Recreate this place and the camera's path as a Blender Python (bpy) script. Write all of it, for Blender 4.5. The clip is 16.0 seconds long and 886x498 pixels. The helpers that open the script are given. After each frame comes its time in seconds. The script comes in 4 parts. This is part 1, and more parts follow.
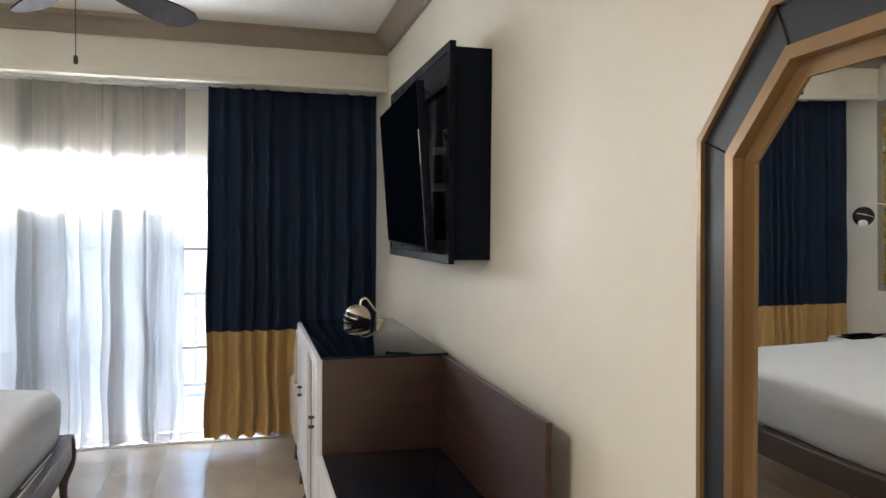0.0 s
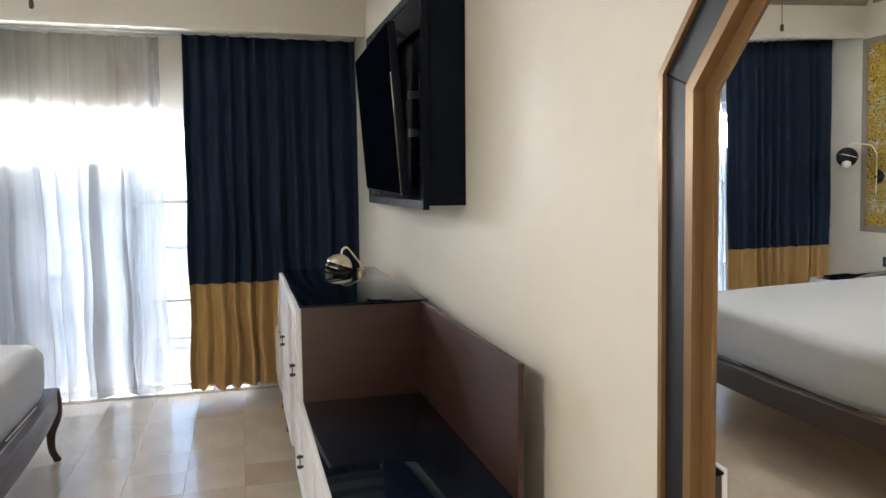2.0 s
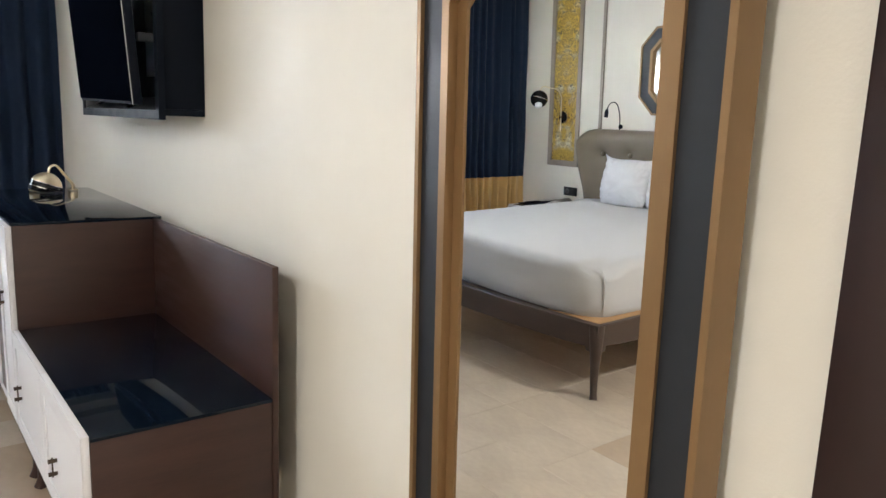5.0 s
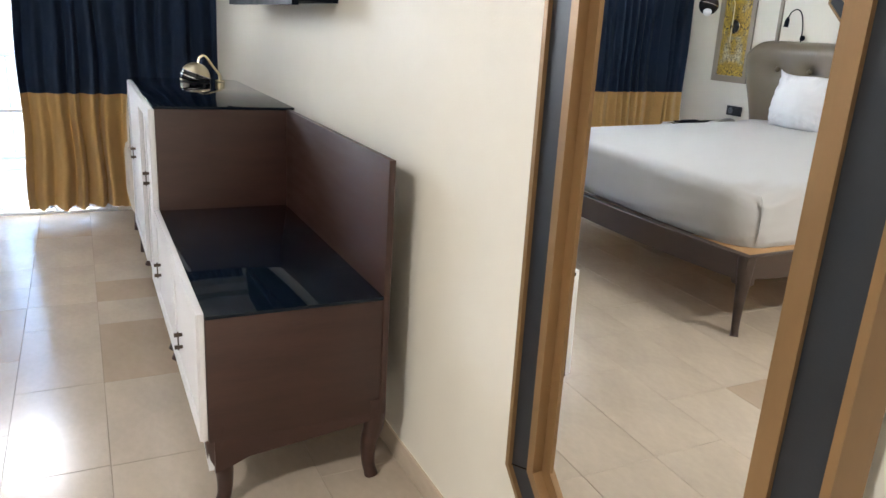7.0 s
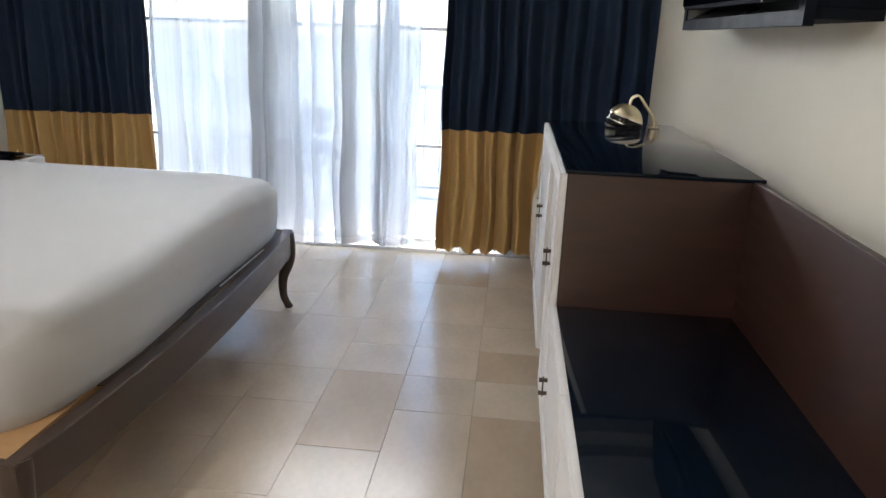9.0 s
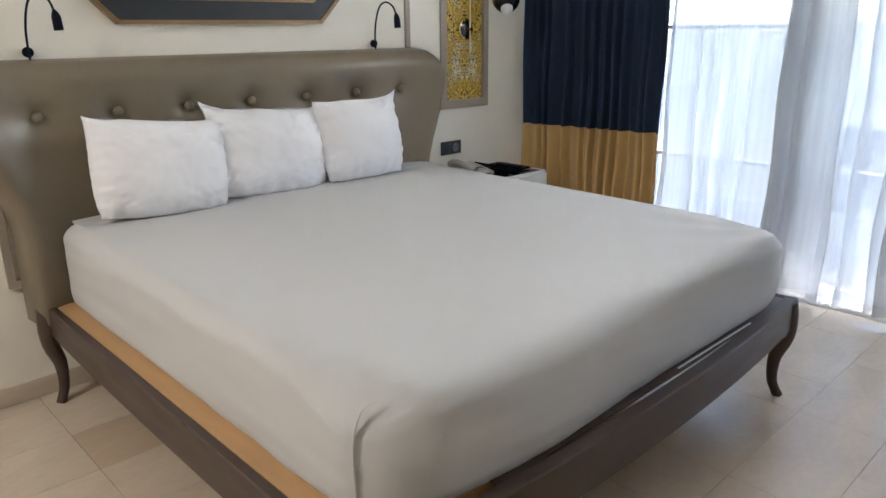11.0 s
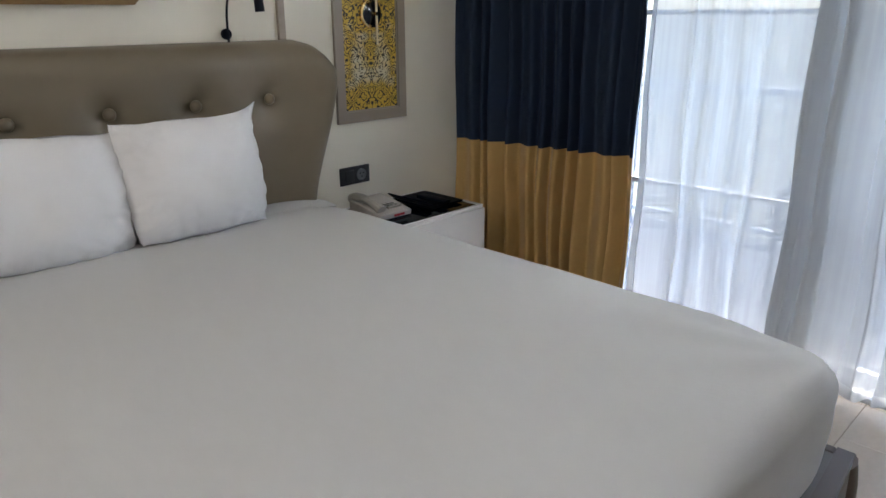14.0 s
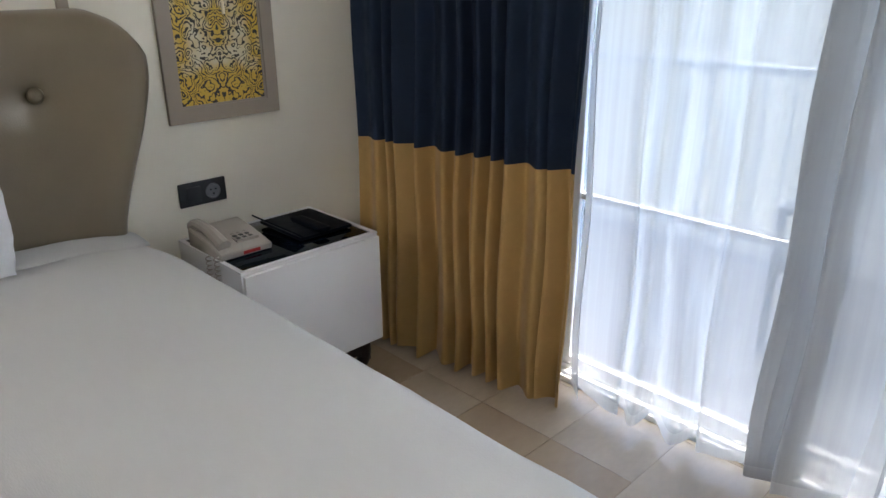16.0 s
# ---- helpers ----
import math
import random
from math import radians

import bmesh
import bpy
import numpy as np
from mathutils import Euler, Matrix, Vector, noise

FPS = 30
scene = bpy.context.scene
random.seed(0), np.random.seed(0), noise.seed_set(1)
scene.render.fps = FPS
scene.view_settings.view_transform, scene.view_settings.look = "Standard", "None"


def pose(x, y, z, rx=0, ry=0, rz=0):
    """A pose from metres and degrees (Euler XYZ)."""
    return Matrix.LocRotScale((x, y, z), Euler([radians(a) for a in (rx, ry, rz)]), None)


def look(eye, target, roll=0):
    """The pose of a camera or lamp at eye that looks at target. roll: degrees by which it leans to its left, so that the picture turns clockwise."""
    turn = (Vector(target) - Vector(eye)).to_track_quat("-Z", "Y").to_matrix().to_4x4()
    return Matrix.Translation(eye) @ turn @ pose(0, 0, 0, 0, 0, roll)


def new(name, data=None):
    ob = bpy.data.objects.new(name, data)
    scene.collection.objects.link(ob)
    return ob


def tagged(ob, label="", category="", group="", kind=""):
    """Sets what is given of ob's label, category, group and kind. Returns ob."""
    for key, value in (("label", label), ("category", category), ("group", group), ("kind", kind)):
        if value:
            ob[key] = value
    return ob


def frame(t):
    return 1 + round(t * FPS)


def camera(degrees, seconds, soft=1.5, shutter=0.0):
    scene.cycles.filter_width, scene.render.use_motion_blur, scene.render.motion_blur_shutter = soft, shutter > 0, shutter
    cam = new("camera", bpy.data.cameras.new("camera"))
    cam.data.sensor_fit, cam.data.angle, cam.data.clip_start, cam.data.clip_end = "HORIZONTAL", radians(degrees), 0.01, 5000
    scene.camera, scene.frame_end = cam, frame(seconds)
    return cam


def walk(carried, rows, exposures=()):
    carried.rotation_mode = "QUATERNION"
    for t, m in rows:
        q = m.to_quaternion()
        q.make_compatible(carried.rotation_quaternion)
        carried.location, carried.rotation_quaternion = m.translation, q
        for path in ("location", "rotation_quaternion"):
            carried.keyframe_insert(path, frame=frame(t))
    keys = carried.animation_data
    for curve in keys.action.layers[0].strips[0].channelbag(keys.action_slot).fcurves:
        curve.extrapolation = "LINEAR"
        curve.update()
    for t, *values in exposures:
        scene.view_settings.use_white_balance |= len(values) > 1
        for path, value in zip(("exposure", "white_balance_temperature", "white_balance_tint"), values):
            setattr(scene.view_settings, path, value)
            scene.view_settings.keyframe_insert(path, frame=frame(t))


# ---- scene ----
cam = camera(63.4, 16.0)
PATH = [
    (0, (3.218, 0.152, 1.648), (3.74, 2.082, 1.597), 0.5),
    (0.5, (3.218, 0.167, 1.636), (3.773, 2.087, 1.552), 0.2),
    (1, (3.23, 0.186, 1.631), (3.803, 2.098, 1.516), -0.2),
    (1.5, (3.248, 0.171, 1.63), (3.812, 2.084, 1.477), -0.5),
    (2, (3.284, 0.153, 1.625), (3.827, 2.068, 1.438), -0.5),
    (2.5, (3.311, 0.138, 1.609), (3.761, 2.073, 1.379), 0.0),
    (3, (3.298, 0.13, 1.587), (3.733, 2.06, 1.294), 1.2),
    (3.5, (3.232, 0.183, 1.567), (3.943, 2.019, 1.215), 2.1),
    (4, (3.139, 0.136, 1.557), (4.232, 1.777, 1.216), 3.0),
    (4.2, (3.111, 0.111, 1.578), (4.308, 1.685, 1.279), 2.9),
    (6.3, (3.188, 0.08, 1.452), (4.411, 1.564, 0.903), 4.0),
    (6.5, (3.203, 0.097, 1.448), (4.362, 1.617, 0.859), 4.2),
    (7, (3.266, 0.175, 1.463), (4.141, 1.875, 0.876), 3.8),
    (7.5, (3.28, 0.345, 1.46), (3.924, 2.151, 0.893), 4.1),
    (8, (3.275, 0.616, 1.47), (3.667, 2.495, 0.908), 3.4),
    (8.5, (3.348, 0.908, 1.468), (3.443, 2.825, 0.904), 2.7),
    (9, (3.354, 1.16, 1.465), (3.184, 3.068, 0.89), 2.2),
    (9.5, (3.249, 1.403, 1.465), (2.787, 3.256, 0.872), 2.2),
    (10, (3.199, 1.576, 1.489), (2.359, 3.281, 0.868), 1.6),
    (10.2, (3.222, 1.653, 1.49), (2.203, 3.26, 0.873), 1.3),
    (12.3, (2.969, 2.173, 1.484), (1.481, 3.377, 0.905), -1.2),
    (12.5, (2.908, 2.269, 1.503), (1.451, 3.511, 0.923), -1.0),
    (13, (2.848, 2.496, 1.498), (1.442, 3.794, 0.918), -0.9),
    (13.5, (2.698, 2.718, 1.494), (1.333, 4.05, 0.891), -0.5),
    (14, (2.565, 2.934, 1.493), (1.235, 4.29, 0.867), -0.3),
    (14.5, (2.507, 3.198, 1.54), (1.201, 4.555, 0.867), 0.0),
    (15, (2.426, 3.443, 1.501), (1.104, 4.778, 0.816), 0.0),
    (15.5, (2.264, 3.656, 1.489), (0.935, 4.977, 0.79), -0.0),
    (16, (2.262, 3.901, 1.483), (0.93, 5.207, 0.762), -0.3),
]
walk(cam, [(t, look(eye, target, roll)) for t, eye, target, roll in PATH],
     exposures=[(0.0, 4.55, 6550, 10), (1.0, 4.78, 6550, 10), (2.5, 4.68, 6450, 10), (4.0, 4.78, 6250, 10), (6.5, 5.23, 6100, 10), (7.5, 4.83, 6200, 10), (9.2, 4.63, 6350, 10), (10.2, 4.63, 6250, 10), (12.5, 4.53, 6500, 10), (14.0, 4.23, 6450, 10), (16.0, 4.38, 6500, 10)])

# ---- light ----
world = bpy.data.worlds.new("sky")
scene.world = world
world.use_nodes = True
wn = world.node_tree.nodes
sky = wn.new("ShaderNodeTexSky")
sky.sky_type, sky.sun_disc = "NISHITA", False
sky.sun_elevation, sky.sun_rotation = radians(85.5), radians(0)
wn["Background"].inputs["Strength"].default_value = 0.15
world.node_tree.links.new(sky.outputs[0], wn["Background"].inputs[0])

sun = new("sun", bpy.data.lights.new("sun", "SUN"))
sun.data.energy, sun.data.angle, sun.data.color = 2.0, radians(0.5), (1.0, 0.95, 0.87)
sun.matrix_basis = pose(2.0, 9.0, 30.0, -4.5, 0, 0)

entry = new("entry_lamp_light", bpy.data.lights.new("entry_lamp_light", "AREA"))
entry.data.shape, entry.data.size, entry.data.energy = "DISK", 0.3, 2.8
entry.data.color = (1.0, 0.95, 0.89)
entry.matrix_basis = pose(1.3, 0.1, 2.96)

# the sky's light in the upper lights of the window opening
opening = new("window_sky_light", bpy.data.lights.new("window_sky_light", "AREA"))
opening.data.shape, opening.data.size, opening.data.size_y, opening.data.energy = "RECTANGLE", 2.60, 0.30, 5.9
opening.data.color, opening.data.spread = (0.95, 0.97, 1.0), radians(90)
opening.matrix_basis = pose(2.08, 5.935, 1.95, 98, 0, 180)


# ---- materials ----
def mat(name, color, rough=0.5, metal=0.0, vary=0.12, scale=6.0, bump=0.0, bscale=80.0,
        grain=(1, 1, 1), random_tone=0.0, spec=0.5, sheen=0.0, coat=0.0):
    """A surface with tone varied at two scales, fine relief and uneven gloss."""
    m = bpy.data.materials.new(name)
    m.use_nodes = True
    n, l = m.node_tree.nodes, m.node_tree.links
    b = n["Principled BSDF"]
    tc = n.new("ShaderNodeTexCoord")
    mp = n.new("ShaderNodeMapping")
    mp.inputs["Scale"].default_value = grain
    l.new(tc.outputs["Object"], mp.inputs[0])
    big, fine = n.new("ShaderNodeTexNoise"), n.new("ShaderNodeTexNoise")
    big.inputs["Scale"].default_value, fine.inputs["Scale"].default_value = scale, scale * 9
    big.inputs["Detail"].default_value, fine.inputs["Detail"].default_value = 4, 3
    for t in (big, fine):
        l.new(mp.outputs[0], t.inputs["Vector"])
    add = n.new("ShaderNodeMath")
    add.operation = "MULTIPLY_ADD"
    add.inputs[1].default_value = 0.45
    l.new(fine.outputs[0], add.inputs[0])
    l.new(big.outputs[0], add.inputs[2])
    val = add.outputs[0]
    if random_tone:
        oi = n.new("ShaderNodeObjectInfo")
        ma = n.new("ShaderNodeMath")
        ma.operation = "MULTIPLY_ADD"
        ma.inputs[1].default_value = random_tone
        l.new(oi.outputs["Random"], ma.inputs[0])
        l.new(val, ma.inputs[2])
        val = ma.outputs[0]
    rng = n.new("ShaderNodeMapRange")
    mid = 0.72 + random_tone / 2
    rng.inputs[1].default_value, rng.inputs[2].default_value = mid - 0.4 - random_tone / 2, mid + 0.4 + random_tone / 2
    rng.inputs[3].default_value, rng.inputs[4].default_value = 1 - vary, 1 + vary
    l.new(val, rng.inputs[0])
    mul = n.new("ShaderNodeVectorMath")
    mul.operation = "SCALE"
    mul.inputs[0].default_value = color
    l.new(rng.outputs[0], mul.inputs["Scale"])
    l.new(mul.outputs[0], b.inputs["Base Color"])
    rr = n.new("ShaderNodeMapRange")
    rr.inputs[1].default_value, rr.inputs[2].default_value = 0.3, 0.7
    rr.inputs[3].default_value, rr.inputs[4].default_value = rough * 0.85, min(1, rough * 1.15)
    l.new(big.outputs[0], rr.inputs[0])
    l.new(rr.outputs[0], b.inputs["Roughness"])
    b.inputs["Metallic"].default_value = metal
    b.inputs["Specular IOR Level"].default_value = spec
    b.inputs["Sheen Weight"].default_value = sheen
    b.inputs["Coat Weight"].default_value = coat
    if bump:
        bt, bn = n.new("ShaderNodeTexNoise"), n.new("ShaderNodeBump")
        bt.inputs["Scale"].default_value = bscale
        bt.inputs["Detail"].default_value = 4
        l.new(mp.outputs[0], bt.inputs["Vector"])
        bn.inputs["Strength"].default_value, bn.inputs["Distance"].default_value = bump, 0.004
        l.new(bt.outputs[0], bn.inputs["Height"])
        l.new(bn.outputs[0], b.inputs["Normal"])
    return m


def sheer_material(name, thin, dense):
    m = bpy.data.materials.new(name)
    m.use_nodes = True
    n, l = m.node_tree.nodes, m.node_tree.links
    n.remove(n["Principled BSDF"])
    out = n["Material Output"]
    tr, tl, di = n.new("ShaderNodeBsdfTransparent"), n.new("ShaderNodeBsdfTranslucent"), n.new("ShaderNodeBsdfDiffuse")
    tl.inputs[0].default_value = (0.66, 0.655, 0.645, 1)
    di.inputs[0].default_value = (0.74, 0.73, 0.71, 1)
    a, b = n.new("ShaderNodeMixShader"), n.new("ShaderNodeMixShader")
    tc, no, mp = n.new("ShaderNodeTexCoord"), n.new("ShaderNodeTexNoise"), n.new("ShaderNodeMapping")
    mp.inputs["Scale"].default_value = (40, 40, 0.8)
    l.new(tc.outputs["Object"], mp.inputs[0])
    l.new(mp.outputs[0], no.inputs["Vector"])
    no.inputs["Scale"].default_value = 1.0
    rg = n.new("ShaderNodeMapRange")
    rg.inputs[3].default_value, rg.inputs[4].default_value = thin, dense
    l.new(no.outputs[0], rg.inputs[0])
    a.inputs[0].default_value = 0.28
    l.new(tl.outputs[0], a.inputs[1])
    l.new(di.outputs[0], a.inputs[2])
    l.new(rg.outputs[0], b.inputs[0])
    l.new(tr.outputs[0], b.inputs[1])
    l.new(a.outputs[0], b.inputs[2])
    l.new(b.outputs[0], out.inputs[0])
    return m


def damask_material():
    """Cream and yellow panel with dark scrolling lines, mirrored about its upright axis."""
    m = bpy.data.materials.new("yellow_scroll_print")
    m.use_nodes = True
    n, l = m.node_tree.nodes, m.node_tree.links
    b = n["Principled BSDF"]
    b.inputs["Roughness"].default_value = 0.35
    tc, sep, com = n.new("ShaderNodeTexCoord"), n.new("ShaderNodeSeparateXYZ"), n.new("ShaderNodeCombineXYZ")
    l.new(tc.outputs["Object"], sep.inputs[0])
    ab = n.new("ShaderNodeMath")
    ab.operation = "ABSOLUTE"
    l.new(sep.outputs["Y"], ab.inputs[0])
    l.new(ab.outputs[0], com.inputs["Y"])
    l.new(sep.outputs["Z"], com.inputs["Z"])
    warp = n.new("ShaderNodeTexNoise")
    warp.inputs["Scale"].default_value, warp.inputs["Detail"].default_value = 16.0, 3.0
    l.new(com.outputs[0], warp.inputs["Vector"])
    vm = n.new("ShaderNodeVectorMath")
    vm.operation = "MULTIPLY_ADD"
    vm.inputs[1].default_value = (0.10, 0.10, 0.10)
    l.new(warp.outputs["Color"], vm.inputs[0])
    l.new(com.outputs[0], vm.inputs[2])
    vo = n.new("ShaderNodeTexVoronoi")
    vo.inputs["Scale"].default_value = 15.0
    l.new(vm.outputs[0], vo.inputs["Vector"])
    sn = n.new("ShaderNodeMath")
    sn.operation = "MULTIPLY"
    sn.inputs[1].default_value = 38.0
    l.new(vo.outputs["Distance"], sn.inputs[0])
    si = n.new("ShaderNodeMath")
    si.operation = "SINE"
    l.new(sn.outputs[0], si.inputs[0])
    brk = n.new("ShaderNodeTexNoise")
    brk.inputs["Scale"].default_value = 55.0
    l.new(com.outputs[0], brk.inputs["Vector"])
    mb = n.new("ShaderNodeMath")
    mb.operation = "MULTIPLY_ADD"
    mb.inputs[1].default_value = 2.6
    l.new(brk.outputs[0], mb.inputs[0])
    l.new(si.outputs[0], mb.inputs[2])
    line = n.new("ShaderNodeValToRGB")
    line.color_ramp.elements[0].position, line.color_ramp.elements[1].position = 0.47, 0.54
    mr = n.new("ShaderNodeMapRange")
    mr.inputs[1].default_value, mr.inputs[2].default_value = 0.3, 3.0
    l.new(mb.outputs[0], mr.inputs[0])
    l.new(mr.outputs[0], line.inputs[0])
    tone = n.new("ShaderNodeTexNoise")
    tone.inputs["Scale"].default_value = 7.0
    l.new(com.outputs[0], tone.inputs["Vector"])
    ramp = n.new("ShaderNodeValToRGB")
    ramp.color_ramp.elements[0].position, ramp.color_ramp.elements[0].color = 0.33, (0.66, 0.60, 0.42, 1)
    ramp.color_ramp.elements[1].position, ramp.color_ramp.elements[1].color = 0.47, (0.64, 0.42, 0.05, 1)
    l.new(tone.outputs[0], ramp.inputs[0])
    mix = n.new("ShaderNodeMix")
    mix.data_type = "RGBA"
    l.new(line.outputs[0], mix.inputs[0])
    l.new(ramp.outputs[0], mix.inputs[6])
    mix.inputs[7].default_value = (0.035, 0.03, 0.02, 1)
    l.new(mix.outputs[2], b.inputs["Base Color"])
    return m


def plain(name, color, rough=0.4, metal=0.0, emit=0.0, transmission=0.0):
    m = bpy.data.materials.new(name)
    m.use_nodes = True
    b = m.node_tree.nodes["Principled BSDF"]
    b.inputs["Base Color"].default_value = (*color, 1)
    b.inputs["Roughness"].default_value, b.inputs["Metallic"].default_value = rough, metal
    b.inputs["Transmission Weight"].default_value = transmission
    if emit:
        b.inputs["Emission Color"].default_value = (*color, 1)
        b.inputs["Emission Strength"].default_value = emit
    return m


WALL = mat("cream_wall_paint", (0.80, 0.765, 0.675), 0.62, vary=0.03, scale=1.3, bump=0.12, bscale=160)
WHITE_CEIL = mat("white_ceiling_paint", (0.85, 0.84, 0.82), 0.7, vary=0.02, scale=1.5, bump=0.05)
TAUPE = mat("taupe_trim_paint", (0.33, 0.28, 0.23), 0.5, vary=0.06, scale=4, bump=0.05)
STONE = mat("polished_travertine", (0.54, 0.455, 0.36), 0.21, vary=0.17, scale=5.0, grain=(1, 0.55, 1), random_tone=0.14, bump=0.03, bscale=10, spec=0.5)
STONE_DARK = mat("tan_travertine", (0.47, 0.37, 0.27), 0.22, vary=0.16, scale=4.0, grain=(1, 0.5, 1), random_tone=0.2, bump=0.04, bscale=25)
GROUT = mat("tan_grout", (0.30, 0.24, 0.18), 0.8, vary=0.2, scale=20)
NAVY = mat("navy_curtain_cloth", (0.020, 0.034, 0.069), 0.72, vary=0.10, scale=5, bump=0.25, bscale=500, spec=0.15)
GOLD_CLOTH = mat("ochre_gold_curtain_cloth", (0.56, 0.36, 0.13), 0.55, vary=0.10, scale=5, bump=0.2, bscale=500, sheen=0.25)
SHEER = sheer_material("white_sheer_voile", 0.45, 0.65)
SHEER_HEM = sheer_material("doubled_voile_hem", 0.60, 0.75)
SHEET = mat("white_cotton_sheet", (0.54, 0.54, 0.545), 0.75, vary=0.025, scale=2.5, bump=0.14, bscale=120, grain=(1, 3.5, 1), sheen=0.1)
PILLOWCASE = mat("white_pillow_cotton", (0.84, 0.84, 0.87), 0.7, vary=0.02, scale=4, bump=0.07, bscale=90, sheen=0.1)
LEATHER = mat("taupe_leatherette", (0.185, 0.152, 0.104), 0.36, vary=0.06, scale=3, bump=0.10, bscale=220)
BED_WOOD = mat("grey_brown_stained_wood", (0.058, 0.036, 0.027), 0.40, vary=0.22, scale=3.5, grain=(1, 1, 6), bump=0.08, bscale=60)
PLY = mat("tan_plywood", (0.46, 0.27, 0.125), 0.55, vary=0.15, scale=5, grain=(1, 6, 1), bump=0.1)
DR_WOOD = mat("walnut_stained_veneer", (0.046, 0.021, 0.016), 0.38, vary=0.30, scale=4, grain=(1, 1, 7), bump=0.05, bscale=60)
BLACK_GLASS = mat("black_glass", (0.004, 0.008, 0.016), 0.045, vary=0.1, scale=8, spec=0.24)
WHITE_LACQ = mat("white_lacquer", (0.78, 0.77, 0.78), 0.45, vary=0.012, scale=5)
BRONZE = mat("dark_bronze_metal", (0.10, 0.075, 0.055), 0.35, metal=0.9, vary=0.15, scale=30)
BRASS = mat("polished_brass", (0.80, 0.58, 0.26), 0.18, metal=1.0, vary=0.06, scale=20)
PALE_BRASS = mat("pale_brass", (0.88, 0.78, 0.56), 0.34, metal=1.0, vary=0.05, scale=20)
CHROME = plain("chrome", (0.85, 0.85, 0.86), 0.07, metal=1.0)
BLACK_PAINT = mat("black_satin_paint", (0.0055, 0.008, 0.014), 0.5, vary=0.1, scale=12, spec=0.08)
BLACK_GLOSS = plain("glossy_black", (0.008, 0.008, 0.010), 0.08)
GREY_LIP = mat("dark_grey_satin", (0.15, 0.16, 0.18), 0.30, vary=0.05, scale=9)
SCREEN = mat("dark_screen_glass", (0.002, 0.003, 0.006), 0.5, vary=0.05, spec=0.0)
BLACK_BAND = mat("charcoal_leather", (0.011, 0.014, 0.019), 0.48, vary=0.08, scale=8, bump=0.06, bscale=200)
GILT = mat("bronze_gilt_frame", (0.26, 0.155, 0.068), 0.42, metal=0.4, vary=0.10, scale=9, grain=(1, 1, 0.3))
MIRROR = plain("mirror_silver", (0.93, 0.94, 0.93), 0.0, metal=1.0)
PRINT = damask_material()
WHITE_PVC = mat("white_window_frame", (0.72, 0.73, 0.75), 0.4, vary=0.03, scale=6)
# grey tint put in to dim the outdoors; daylight enters past it undimmed
GLASS = plain("outdoor_dimming_glass", (0.25, 0.255, 0.26), 0.0, transmission=1.0)
PLASTIC_DARK = mat("anthracite_plastic", (0.025, 0.028, 0.035), 0.4, vary=0.06, scale=20)
PHONE_PLASTIC = mat("ivory_plastic", (0.40, 0.37, 0.34), 0.45, vary=0.05, scale=20)
RED = plain("red_label", (0.35, 0.02, 0.02), 0.5)
GREY_PRINT = plain("grey_lettering", (0.12, 0.12, 0.12), 0.6)
FAN_GREY = mat("slate_grey_fan_blade", (0.050, 0.050, 0.064), 0.85, vary=0.12, scale=6, grain=(6, 1, 1), spec=0.2)
DOOR_WOOD = mat("dark_mahogany", (0.017, 0.0045, 0.004), 0.38, vary=0.2, scale=4, grain=(6, 6, 0.6), bump=0.05)
WICKER = mat("blue_grey_woven_plastic", (0.20, 0.23, 0.27), 0.6, vary=0.2, scale=40, bump=0.3, bscale=90)
CREAM_FABRIC = mat("cream_upholstery", (0.60, 0.53, 0.44), 0.7, vary=0.06, scale=8, bump=0.3, bscale=300)
BALCONY = mat("grey_balcony_tile", (0.17, 0.17, 0.18), 0.5, vary=0.12, scale=4)
PLASTER_OUT = mat("white_exterior_plaster", (0.75, 0.74, 0.72), 0.8, vary=0.05, scale=3)
GROUND = mat("dry_scrub_ground", (0.24, 0.24, 0.20), 0.9, vary=0.25, scale=0.2)
LAMP_GLOW = plain("warm_lamp_diffuser", (1.0, 0.86, 0.68), 0.5, emit=6.0)
BULB = plain("frosted_bulb", (0.75, 0.75, 0.75), 0.3)


# ---- building helpers ----
def box(x0, x1, y0, y1, z0, z1, bevel=0.0, seg=2):
    bm = bmesh.new()
    bmesh.ops.create_cube(bm, size=1)
    for v in bm.verts:
        v.co = ((x0 + x1) / 2 + v.co.x * (x1 - x0), (y0 + y1) / 2 + v.co.y * (y1 - y0), (z0 + z1) / 2 + v.co.z * (z1 - z0))
    if bevel:
        bmesh.ops.bevel(bm, geom=bm.edges[:], offset=bevel, segments=seg, affect="EDGES", profile=0.5)
    return bm


def join(*parts):
    out = bmesh.new()
    for bm in parts:
        me = bpy.data.meshes.new("tmp")
        bm.to_mesh(me)
        out.from_mesh(me)
        bpy.data.meshes.remove(me)
        bm.free()
    return out


def prism(poly, axis, a, b, bevel=0.0):
    """The outline poly (pairs in the plane across axis) drawn out from a to b."""
    bm = bmesh.new()
    def at(p, q):
        return {"x": (q, p[0], p[1]), "y": (p[0], q, p[1]), "z": (p[0], p[1], q)}[axis]
    lo, hi = [bm.verts.new(at(p, a)) for p in poly], [bm.verts.new(at(p, b)) for p in poly]
    n = len(poly)
    bm.faces.new(lo)
    bm.faces.new(hi[::-1])
    for i in range(n):
        bm.faces.new((lo[i], hi[i], hi[(i + 1) % n], lo[(i + 1) % n]))
    bmesh.ops.recalc_face_normals(bm, faces=bm.faces[:])
    if bevel:
        bmesh.ops.bevel(bm, geom=bm.edges[:], offset=bevel, segments=1, affect="EDGES")
    return bm


